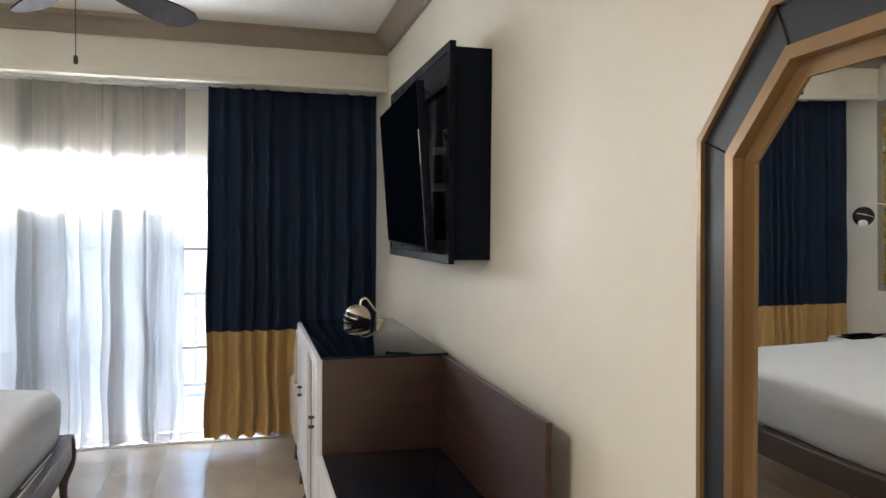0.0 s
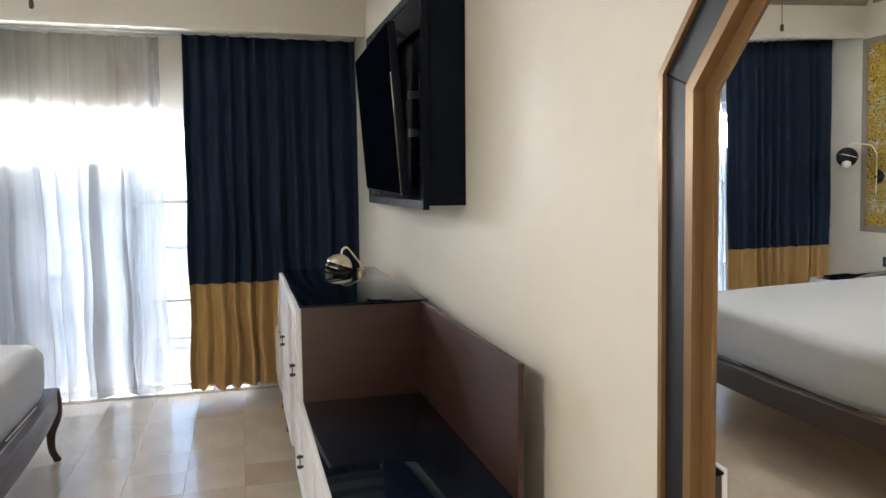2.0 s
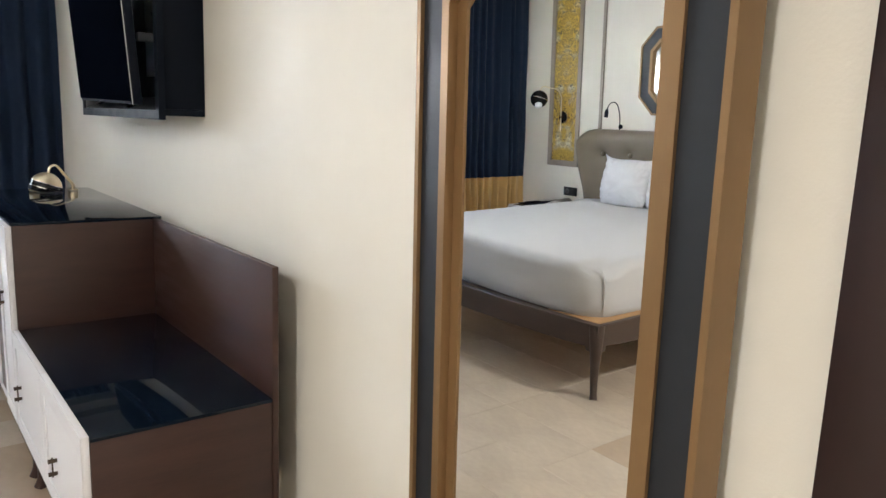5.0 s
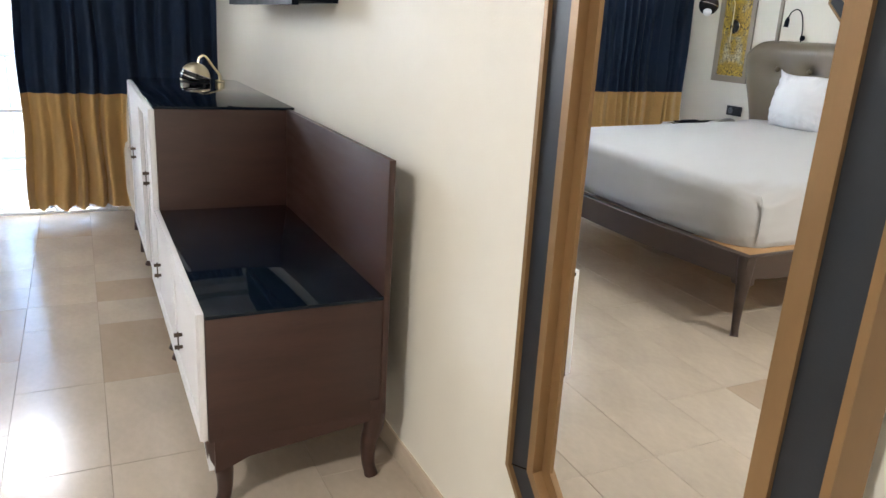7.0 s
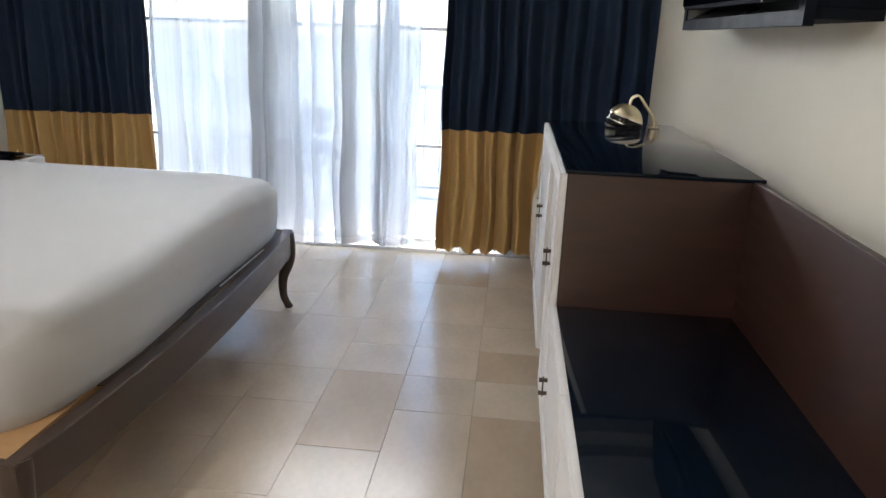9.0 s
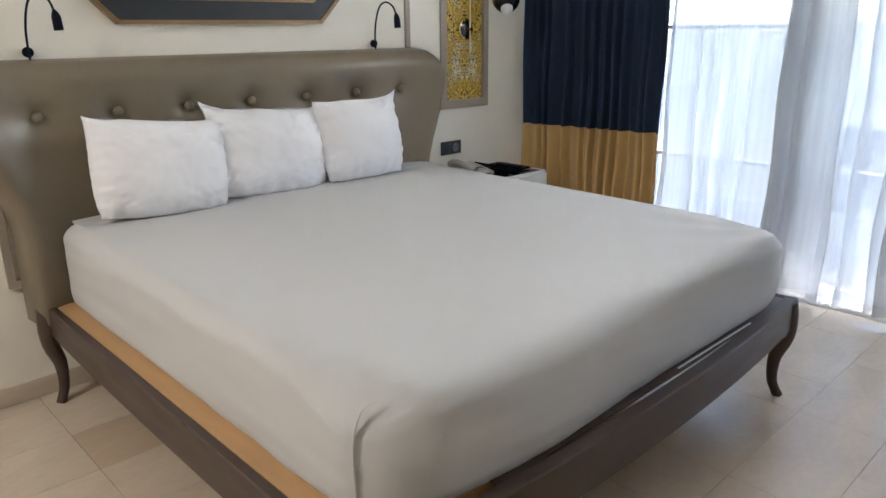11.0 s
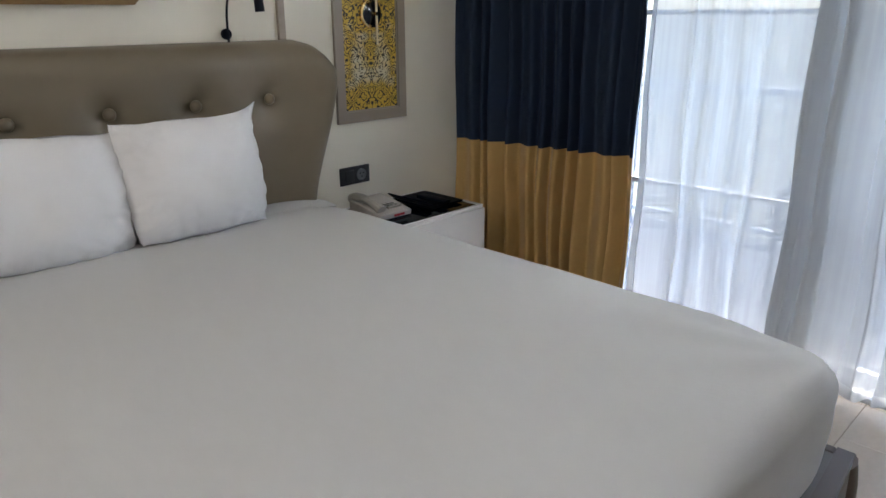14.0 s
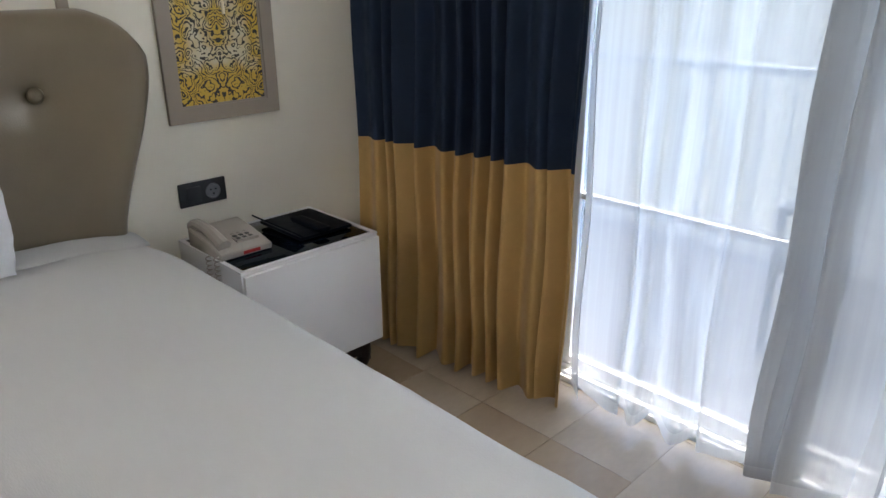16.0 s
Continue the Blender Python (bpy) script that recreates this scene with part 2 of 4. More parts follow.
def ring_prism(outer, inner, axis, a, b):
    """A frame between two outlines of as many corners, drawn out from a to b."""
    bm = bmesh.new()
    def at(p, q):
        return {"x": (q, p[0], p[1]), "y": (p[0], q, p[1]), "z": (p[0], p[1], q)}[axis]
    n = len(outer)
    v = [[bm.verts.new(at(p, q)) for p in poly] for poly in (outer, inner) for q in (a, b)]
    oa, ob_, ia, ib = v
    for i in range(n):
        j = (i + 1) % n
        for quad in ((oa[i], oa[j], ob_[j], ob_[i]), (ia[i], ib[i], ib[j], ia[j]), (oa[i], ia[i], ia[j], oa[j]), (ob_[i], ob_[j], ib[j], ib[i])):
            bm.faces.new(quad)
    bmesh.ops.recalc_face_normals(bm, faces=bm.faces[:])
    return bm


def tube(points, radii, seg=10, squash=1.0):
    """A round bar along points; radii one number or one for each point."""
    pts = [Vector(p) for p in points]
    if not isinstance(radii, (list, tuple)):
        radii = [radii] * len(pts)
    bm, rings, side = bmesh.new(), [], None
    for i, p in enumerate(pts):
        d = (pts[min(i + 1, len(pts) - 1)] - pts[max(i - 1, 0)]).normalized()
        if side is None:
            side = d.cross(Vector((0, 0, 1)) if abs(d.z) < 0.9 else Vector((1, 0, 0))).normalized()
        side = (side - d * side.dot(d)).normalized()
        up = d.cross(side)
        rings.append([bm.verts.new(p + radii[i] * (math.cos(a) * side + squash * math.sin(a) * up)) for a in (2 * math.pi * k / seg for k in range(seg))])
    for r, s in zip(rings, rings[1:]):
        for k in range(seg):
            bm.faces.new((r[k], r[(k + 1) % seg], s[(k + 1) % seg], s[k]))
    bm.faces.new(rings[0][::-1])
    bm.faces.new(rings[-1])
    bmesh.ops.recalc_face_normals(bm, faces=bm.faces[:])
    return bm


def curve_points(ctrl, n=16):
    """A smooth line through the control points."""
    c = [Vector(p) for p in ctrl]
    c = [2 * c[0] - c[1], *c, 2 * c[-1] - c[-2]]
    out = []
    for i in range(1, len(c) - 2):
        for k in range(n):
            t = k / n
            p0, p1, p2, p3 = c[i - 1:i + 3]
            out.append(0.5 * (2 * p1 + (p2 - p0) * t + (2 * p0 - 5 * p1 + 4 * p2 - p3) * t * t + (3 * p1 - p0 - 3 * p2 + p3) * t ** 3))
    return out + [c[-2]]


def lathe(profile, centre, seg=28, axis="z"):
    """Profile of (radius, height) pairs turned about an axis through centre."""
    bm, rings = bmesh.new(), []
    for r, h in profile:
        ring = []
        for k in range(seg):
            a = 2 * math.pi * k / seg
            p = (r * math.cos(a), r * math.sin(a), h)
            if axis == "x":
                p = (p[2], p[0], p[1])
            elif axis == "y":
                p = (p[0], p[2], p[1])
            ring.append(bm.verts.new(Vector(p) + Vector(centre)))
        rings.append(ring)
    for r, s in zip(rings, rings[1:]):
        for k in range(seg):
            bm.faces.new((r[k], r[(k + 1) % seg], s[(k + 1) % seg], s[k]))
    bm.faces.new(rings[0][::-1])
    bm.faces.new(rings[-1])
    bmesh.ops.remove_doubles(bm, verts=bm.verts[:], dist=1e-5)
    bmesh.ops.recalc_face_normals(bm, faces=bm.faces[:])
    return bm


def ball(centre, r, scale=(1, 1, 1), u=24, v=14):
    bm = bmesh.new()
    bmesh.ops.create_uvsphere(bm, u_segments=u, v_segments=v, radius=r)
    for p in bm.verts:
        p.co = Vector((p.co.x * scale[0], p.co.y * scale[1], p.co.z * scale[2])) + Vector(centre)
    return bm


def grid(fn, nu, nv, wrap=False):
    """A sheet of fn(i, j) points."""
    bm = bmesh.new()
    v = [[bm.verts.new(fn(i, j)) for j in range(nv)] for i in range(nu)]
    for i in range(nu - (0 if wrap else 1)):
        for j in range(nv - 1):
            a, b = v[i], v[(i + 1) % nu]
            bm.faces.new((a[j], b[j], b[j + 1], a[j + 1]))
    return bm


def soft_box(x0, x1, y0, y1, z0, z1, r, n=10, wob=0.0, seed=0.0):
    """A cushion-like box with round edges."""
    bm = bmesh.new()
    bmesh.ops.create_cube(bm, size=2)
    bmesh.ops.subdivide_edges(bm, edges=bm.edges[:], cuts=n, use_grid_fill=True)
    h = Vector(((x1 - x0) / 2, (y1 - y0) / 2, (z1 - z0) / 2))
    c = Vector(((x0 + x1) / 2, (y0 + y1) / 2, (z0 + z1) / 2))
    for v in bm.verts:
        def spread(t, half):
            # more rows of points near the edges
            k = abs(t)
            return math.copysign(half * (1 - (1 - k) ** 1.6) if half > 3 * r else half * k, t)
        p = Vector([spread(v.co[i], h[i]) for i in range(3)])
        core = Vector([max(-(h[i] - r), min(h[i] - r, p[i])) for i in range(3)])
        d = p - core
        if d.length > 1e-6:
            p = core + d.normalized() * min(r, max(d.length, r) if max(abs(v.co[i]) for i in range(3)) > 0.999 else d.length)
        v.co = c + p
        if wob:
            v.co += wob * noise.noise_vector(v.co * 3.0 + Vector((seed, 0, 0)))
    return bm


def origin(ob):
    p = ob.location.copy()
    return p + origin(ob.parent) if ob.parent else p


def mesh_of(name, bm, material, at=(0, 0, 0), smooth=35):
    bmesh.ops.translate(bm, verts=bm.verts[:], vec=-Vector(at))
    me = bpy.data.meshes.new(name)
    bm.to_mesh(me)
    bm.free()
    me.materials.append(material)
    if smooth:
        for p in me.polygons:
            p.use_smooth = True
        me.set_sharp_from_angle(angle=radians(smooth))
    return me


def part(name, bm, material, parent, label="", smooth=35):
    ob = new(name, mesh_of(name, bm, material, origin(parent), smooth))
    ob.parent = parent
    return tagged(ob, label)


def thing(name, at, label, category, group="", kind=""):
    ob = new(name)
    ob.location = at
    ob.empty_display_size = 0.05
    return tagged(ob, label, category, group, kind)


def solid(name, bm, material, at, label, category="", group="", kind="", smooth=35):
    ob = new(name, mesh_of(name, bm, material, at, smooth))
    ob.location = at
    return tagged(ob, label, category, group, kind)


# ---- the room ----
EAST, NORTH, SOUTH, TOP = 4.18, 5.95, -2.2, 3.03
WIN = (0.70, 3.46, 2.20)   # the opening's two sides and head
DOOR = (-0.43, 0.46, 2.10)

solid("wall_west", box(-0.15, 0, SOUTH - 0.15, NORTH + 0.15, -0.1, TOP + 0.1), WALL, (0, 2, 0), "cream painted plaster wall behind the bed", kind="structure")
solid("wall_south", box(0, EAST, SOUTH - 0.15, SOUTH, -0.1, TOP + 0.1), WALL, (2, SOUTH, 0), "cream painted plaster end wall", kind="structure")
solid("wall_east", join(box(EAST, EAST + 0.15, SOUTH - 0.15, DOOR[0], -0.1, TOP + 0.1), box(EAST, EAST + 0.15, DOOR[0], DOOR[1], DOOR[2], TOP + 0.1),
                        box(EAST, EAST + 0.15, DOOR[1], NORTH + 0.15, -0.1, TOP + 0.1)), WALL, (EAST, 2, 0), "cream painted plaster wall behind the dresser", kind="structure")
solid("wall_north", join(box(0, WIN[0], NORTH, NORTH + 0.15, -0.1, TOP + 0.1), box(WIN[1], EAST, NORTH, NORTH + 0.15, -0.1, TOP + 0.1),
                         box(WIN[0], WIN[1], NORTH, NORTH + 0.15, WIN[2], TOP + 0.1)), WALL, (2, NORTH, 0), "cream plaster wall around the balcony doors", kind="structure")
solid("ceiling", box(-0.15, EAST + 0.15, SOUTH - 0.15, NORTH + 0.15, TOP, TOP + 0.12), WHITE_CEIL, (2, 2, TOP), "white painted ceiling", kind="structure")
solid("beam_north", join(box(0, EAST, 5.29, 5.43, 2.665, TOP, 0.006), box(0, EAST, 5.43, NORTH, 2.71, TOP)), WALL, (2, 5.6, 2.665), "cream dropped beam in front of the curtains", kind="structure")
solid("beam_trim", box(0.002, EAST - 0.002, 5.278, 5.33, 2.645, 2.69, 0.004), WALL, (2, 5.3, 2.645), "cream edge strip along the beam", kind="structure")


def crown(a, b, along, face, sign):
    """A cornice with a stepped hollow section between a and b."""
    prof = [(0, 2.905), (0.018, 2.905), (0.022, 2.925), (0.045, 2.945), (0.06, 2.975), (0.085, 2.99), (0.10, 3.0), (0.105, TOP - 0.001), (0, TOP - 0.001)]
    return prism([(face + sign * p, z) for p, z in prof], along, a, b)


solid("trim_cornice_north", crown(0.0, EAST, "x", 5.288, -1), TAUPE, (2, 5.25, 2.9), "taupe painted cornice moulding", kind="structure")
solid("trim_cornice_east", crown(SOUTH, 5.19, "y", EAST - 0.001, -1), TAUPE, (EAST, 2, 2.9), "taupe painted cornice moulding", kind="structure")
solid("trim_cornice_west", crown(SOUTH, 5.19, "y", 0.001, 1), TAUPE, (0, 2, 2.9), "taupe painted cornice moulding", kind="structure")
solid("trim_cornice_south", crown(0.11, EAST - 0.11, "x", SOUTH + 0.001, 1), TAUPE, (2, SOUTH, 2.9), "taupe painted cornice moulding", kind="structure")
for nm, bm in (("baseboard_east", box(EAST - 0.012, EAST - 0.001, DOOR[1] + 0.1, NORTH - 0.002, 0.001, 0.085, 0.003)),
               ("baseboard_west", box(0.001, 0.012, SOUTH + 0.002, NORTH - 0.002, 0.001, 0.085, 0.003))):
    solid(nm, bm, STONE, (2, 2, 0), "cream stone baseboard", kind="structure")
solid("floor_bed", box(-0.1, EAST + 0.1, SOUTH - 0.1, NORTH + 0.2, -0.12, -0.006), GROUT, (2, 2, -0.1), "mortar bed under the stone tiles", kind="structure")

# door in the east wall
dr = thing("door_1", (EAST, 0.0, 0.0), "dark mahogany panel door, closed, in a moulded frame", "door", kind="structure")
part("door_frame", join(box(EAST - 0.03, EAST + 0.12, DOOR[1] - 0.06, DOOR[1] + 0.04, 0, DOOR[2] + 0.04, 0.006), box(EAST - 0.03, EAST + 0.12, DOOR[0] - 0.04, DOOR[0] + 0.06, 0, DOOR[2] + 0.04, 0.006),
                        box(EAST - 0.03, EAST + 0.12, DOOR[0] + 0.06, DOOR[1] - 0.06, DOOR[2] - 0.05, DOOR[2] + 0.04, 0.006)), DOOR_WOOD, dr)
part("door_leaf", join(box(EAST + 0.02, EAST + 0.06, DOOR[0] + 0.063, DOOR[1] - 0.063, 0.008, DOOR[2] - 0.055, 0.003),
                       *[ring_prism([(-0.26, a), (0.29, a), (0.29, b), (-0.26, b)], [(-0.24, a + 0.02), (0.27, a + 0.02), (0.27, b - 0.02), (-0.24, b - 0.02)], "x", EAST + 0.012, EAST + 0.022)
                         for a, b in ((0.2, 0.95), (1.1, 1.9))]), DOOR_WOOD, dr)
handle = part("door_handle", join(tube([(EAST + 0.02, 0.33, 1.0), (EAST - 0.03, 0.33, 1.0), (EAST - 0.035, 0.2, 1.0)], 0.009), lathe([(0.024, 0), (0.024, 0.008)], (EAST + 0.012, 0.33, 1.0), axis="x")), BRONZE, dr, "dark bronze lever handle")

# balcony doors
win = thing("window_1", (2.08, NORTH, 0), "white framed glazed balcony doors with slim glazing bars", "balcony door", kind="structure")
part("window_frame", join(box(WIN[0], WIN[0] + 0.06, NORTH + 0.02, NORTH + 0.12, 0.0, WIN[2], 0.004), box(WIN[1] - 0.06, WIN[1], NORTH + 0.02, NORTH + 0.12, 0.0, WIN[2], 0.004),
                          box(WIN[0] + 0.06, WIN[1] - 0.06, NORTH + 0.02, NORTH + 0.12, WIN[2] - 0.06, WIN[2], 0.004)), WHITE_PVC, win)
part("threshold", join(box(WIN[0], WIN[1], NORTH - 0.03, NORTH + 0.16, -0.004, 0.022, 0.004), box(WIN[0], WIN[1], NORTH + 0.03, NORTH + 0.045, 0.022, 0.04), box(WIN[0], WIN[1], NORTH + 0.085, NORTH + 0.10, 0.022, 0.04)), WHITE_PVC, win, "white door track")
for k, (a, b, yo) in enumerate(((0.76, 1.68, 0.03), (1.63, 2.56, 0.078), (2.50, 3.40, 0.03))):
    y0, y1 = NORTH + yo, NORTH + yo + 0.04
    lf = part("sash", join(box(a, a + 0.085, y0, y1, 0.042, 2.14, 0.004), box(b - 0.085, b, y0, y1, 0.042, 2.14, 0.004),
                           box(a + 0.085, b - 0.085, y0, y1, 0.042, 0.082, 0.004), box(a + 0.085, b - 0.085, y0, y1, 2.06, 2.14, 0.004)), WHITE_PVC, win)
    for z in (0.73, 1.49):
        part("glazing_bar", box(a + 0.085, b - 0.085, y0 + 0.008, y1 - 0.008, z - 0.011, z + 0.011), WHITE_PVC, lf)
    ob = part("pane", box(a + 0.08, b - 0.08, y0 + 0.017, y0 + 0.022, 0.078, 2.065), GLASS, lf, "clear glass pane", smooth=0)
    ob.visible_shadow = False
    if k == 0:
        part("pull_handle", join(tube(curve_points([(1.625, y0, 1.20), (1.62, y0 - 0.045, 1.17), (1.61, y0 - 0.05, 1.08), (1.60, y0 - 0.045, 1.0)]), [0.012] * 48 + [0.015]),
                                 box(1.605, 1.645, y0 - 0.012, y0 + 0.002, 1.12, 1.26, 0.004)), PLASTIC_DARK, lf, "dark curved door handle")

# ---- balcony ----
solid("balcony_floor", box(-2.5, 7.0, NORTH + 0.15, 7.9, -0.25, -0.02), BALCONY, (2, 7, -0.25), "grey tiled balcony floor in shade", kind="structure")
solid("ground", box(-900, 900, 8.5, 1800, -9.2, -9.0), GROUND, (0, 300, -9), "dry green and sandy land below the balcony", kind="structure")
rail = thing("balcony_railing", (2.2, 7.75, -0.02), "white balcony railing with upright bars", "railing")
part("top_rail", box(-2.4, 6.9, 7.72, 7.78, 0.98, 1.03, 0.008), WHITE_PVC, rail)
part("bottom_rail", box(-2.4, 6.9, 7.735, 7.765, 0.06, 0.10, 0.004), WHITE_PVC, rail)
for x in (-2.4, -0.4, 1.3, 2.9, 4.6, 6.8):
    part("post", box(x, x + 0.07, 7.71, 7.79, -0.02, 1.0, 0.006), WHITE_PVC, rail)
bar_mesh = None
for k in range(62):
    x = -2.25 + k * 0.15
    if bar_mesh is None:
        ob = part("baluster", tube([(x, 7.75, 0.08), (x, 7.75, 1.0)], 0.009, 6), WHITE_PVC, rail)
        bar_mesh = ob.data
    else:
        ob = new("baluster", bar_mesh)
        ob.parent, ob.location = rail, (x + 2.25, 0, 0)
ch = thing("balcony_chair", (1.55, 6.95, -0.02), "blue-grey woven balcony armchair beside the doors", "chair")
part("seat", soft_box(1.28, 1.82, 6.70, 7.22, 0.34, 0.44, 0.04, 5), WICKER, ch)
part("backrest", soft_box(1.28, 1.82, 7.18, 7.26, 0.42, 0.85, 0.035, 5), WICKER, ch)
for x in (1.26, 1.79):
    part("armrest", box(x, x + 0.06, 6.72, 7.22, 0.58, 0.62, 0.015), WICKER, ch)
    for y in (6.72, 7.18):
        part("leg", tube([(x + 0.03, y, -0.02), (x + 0.03, y, 0.60)], 0.018, 8), WICKER, ch)


# ---- curtains ----
def drape(name, at, x0, x1, y, z0, z1, folds, amp, material_rows, label, seed, lean=0.0, hem=0.015, thick=0.006, flat=0.0, swing=0.0, fold_over=0.25):
    """Hanging cloth in uneven folds; material_rows: (part name, lower z, upper z, material)."""
    rnd = random.Random(seed)
    top = thing(name, at, label, "curtain") if len(material_rows) > 1 else None
    cuts, s = [0.0], 0.0
    for k in range(folds * 2):
        s += rnd.uniform(0.55, 1.45)
        cuts.append(s)
    cuts = [c / s for c in cuts]
    depth = [rnd.uniform(0.55, 1.25) * (1 if k % 2 else -1) for k in range(len(cuts))]
    skew = [rnd.uniform(-fold_over, fold_over) for _ in cuts]
    n = folds * 20
    def shape(u, z):
        for k in range(len(cuts) - 1):
            if u <= cuts[k + 1] or k == len(cuts) - 2:
                f = (u - cuts[k]) / (cuts[k + 1] - cuts[k])
                e = f * f * (3 - 2 * f)
                d = depth[k] * (1 - e) + depth[k + 1] * e
                sk = skew[k] * (1 - e) + skew[k + 1] * e
                break
        down = (z1 - z) / (z1 - z0)
        w = amp * (0.55 + 0.5 * down)
        gather = 1.0 - flat * max(0, 1 - u * 5)
        px = x0 + u * (x1 - x0) + sk * w * 0.9 + lean * down * (u - 0.5)
        px += 0.010 * down * math.sin(7 * z + 9 * u + seed)
        py = y + swing * (u - 0.5) + d * w * gather + 0.012 * noise.noise(Vector((u * 9, z * 1.3, seed)))
        return px, py
    obs = []
    for pname, za, zb, material in material_rows:
        nv = max(6, int((zb - za) / 0.09))
        def pt(i, j, back):
            u, f = min(max(i, 0), n) / n, j / nv
            low = hem * noise.noise(Vector((u * 14, 3.1, seed))) + hem * 0.6 * noise.noise(Vector((u * 40, 7.7, seed)))
            z = za + f * (zb - za) + (1 - f) * low * (1.0 if pname == material_rows[0][0] else 0.0)
            a, b = shape(u, z)
            a2, b2 = shape(min(1, u + 0.002), z)
            a1, b1 = shape(max(0, u - 0.002), z)
            t = Vector((a2 - a1, b2 - b1)).normalized()
            o = thick / 2 if back else -thick / 2
            return (a - t.y * o, b + t.x * o, z)
        front = grid(lambda i, j: pt(i, j, False), n + 1, nv + 1)
        rear = grid(lambda i, j: pt(i, j, True), n + 1, nv + 1)
        bmesh.ops.reverse_faces(rear, faces=rear.faces[:])
        bm = join(front, rear)
        bm.edges.ensure_lookup_table()
        rim = [e for e in bm.edges if e.is_boundary]
        bmesh.ops.bridge_loops(bm, edges=rim)
        if top:
            part(pname, bm, material, top, smooth=80)
        else:
            obs.append(solid(name, bm, material, at, label, "curtain", smooth=80))
    return top or obs[0]


SEAM = 0.88
drape("curtain", (3.5, 5.72, 0), 2.93, 4.165, 5.74, 0.085, 2.695, 11, 0.045,
      [("gold_border", 0.085, SEAM, GOLD_CLOTH), ("navy_panel", SEAM, 2.695, NAVY)], "navy blackout curtain with a wide ochre gold border, beside the dresser", 3, lean=0.05, hem=0.035)
drape("curtain", (0.5, 5.72, 0), 0.012, 1.0, 5.70, 0.012, 2.695, 12, 0.036,
      [("gold_border", 0.012, SEAM, GOLD_CLOTH), ("navy_panel", SEAM, 2.695, NAVY)], "navy blackout curtain with a wide ochre gold border, beside the nightstand", 8, flat=0.6, swing=0.13, fold_over=0.9)
drape("sheer_curtain", (1.4, 5.84, 0), 0.96, 1.90, 5.835, 0.05, 2.69, 7, 0.046, [("hem", 0.05, 0.095, SHEER_HEM), ("voile", 0.095, 2.69, SHEER)], "white translucent voile curtain, drawn, hem just off the floor", 21, hem=0.016, thick=0.0012, fold_over=2.2)
drape("sheer_curtain", (2.2, 5.86, 0), 1.60, 2.78, 5.865, 0.05, 2.69, 9, 0.046, [("hem", 0.05, 0.095, SHEER_HEM), ("voile", 0.095, 2.69, SHEER)], "white translucent voile curtain, drawn, in loose uneven folds", 34, hem=0.016, thick=0.0012, fold_over=2.2)
drape("sheer_curtain", (3.2, 5.87, 0), 2.99, 3.44, 5.835, 0.05, 2.69, 4, 0.030, [("hem", 0.05, 0.095, SHEER_HEM), ("voile", 0.095, 2.69, SHEER)], "white voile gathered behind the dark curtain", 55, hem=0.016, thick=0.0012, fold_over=2.2)
trk = thing("curtain_track", (2.1, 5.8, 2.665), "white double curtain track under the beam soffit", "curtain track")
for y in (5.725, 5.85):
    part("rail", box(0.02, EAST - 0.02, y - 0.012, y + 0.012, 2.692, 2.709, 0.002), WHITE_PVC, trk)


# ---- bed ----
BY0, BY1, BFOOT, BMID = 2.55, 4.77, 2.27, 3.58
bed = thing("bed", (1.2, 3.65, 0), "king bed with grey-brown wooden frame, curved legs and buttoned taupe headboard", "bed")
part("platform", box(0.14, BFOOT - 0.096, BY0 + 0.036, BY1 - 0.036, 0.385, 0.428, 0.004), PLY, bed, "tan plywood mattress platform")
# thin dark strip laid over the plywood to blacken the gap here
part("foot_gap_strip", box(BFOOT - 0.22, BFOOT - 0.060, BY0 + 0.42, BY1 - 0.037, 0.4285, 0.431, 0.001), BED_WOOD, bed, "dark strip laid over the platform behind the foot rail")


def rail_profile(a, b, top, low, mid):
    """A rail seen from its side: straight above, a shallow belly below."""
    pts = [(a, top), (b, top)]
    for k in range(13):
        t = k / 12
        pts.append((b + (a - b) * t, low + (mid - low) * math.sin(math.pi * t) ** 0.5 if 0 < k < 12 else low))
    return pts



def bow(y):
    """The foot of the frame swells gently outward in plan."""
    return BFOOT - 0.048 * ((y - 3.66) / 1.09) ** 2


def bowed_rail(a, b, top, low, mid, depth, n=24):
    bm = bmesh.new()
    rows = []
    for k in range(n + 1):
        t = k / n
        y = a + (b - a) * t
        z = low + (mid - low) * math.sin(math.pi * t) ** 0.5 if 0 < k < n else low
        x = bow(y)
        rows.append([bm.verts.new(p) for p in ((x - 0.004, y, top), (x, y, top - 0.004), (x, y, z), (x - depth, y, z), (x - depth, y, top))])
    for p, q in zip(rows, rows[1:]):
        for i in range(5):
            bm.faces.new((p[i], p[(i + 1) % 5], q[(i + 1) % 5], q[i]))
    bm.faces.new(rows[0])
    bm.faces.new(rows[-1][::-1])
    bmesh.ops.recalc_face_normals(bm, faces=bm.faces[:])
    return bm


part("foot_rail", bowed_rail(BY0, BY1, 0.432, 0.312, 0.288, 0.045), BED_WOOD, bed)
part("side_rail", prism(rail_profile(0.10, BFOOT - 0.094, 0.432, 0.312, 0.288), "y", BY0, BY0 + 0.035, 0.005), BED_WOOD, bed)
part("side_rail", prism(rail_profile(0.10, BFOOT - 0.094, 0.432, 0.312, 0.288), "y", BY1 - 0.035, BY1, 0.005), BED_WOOD, bed)


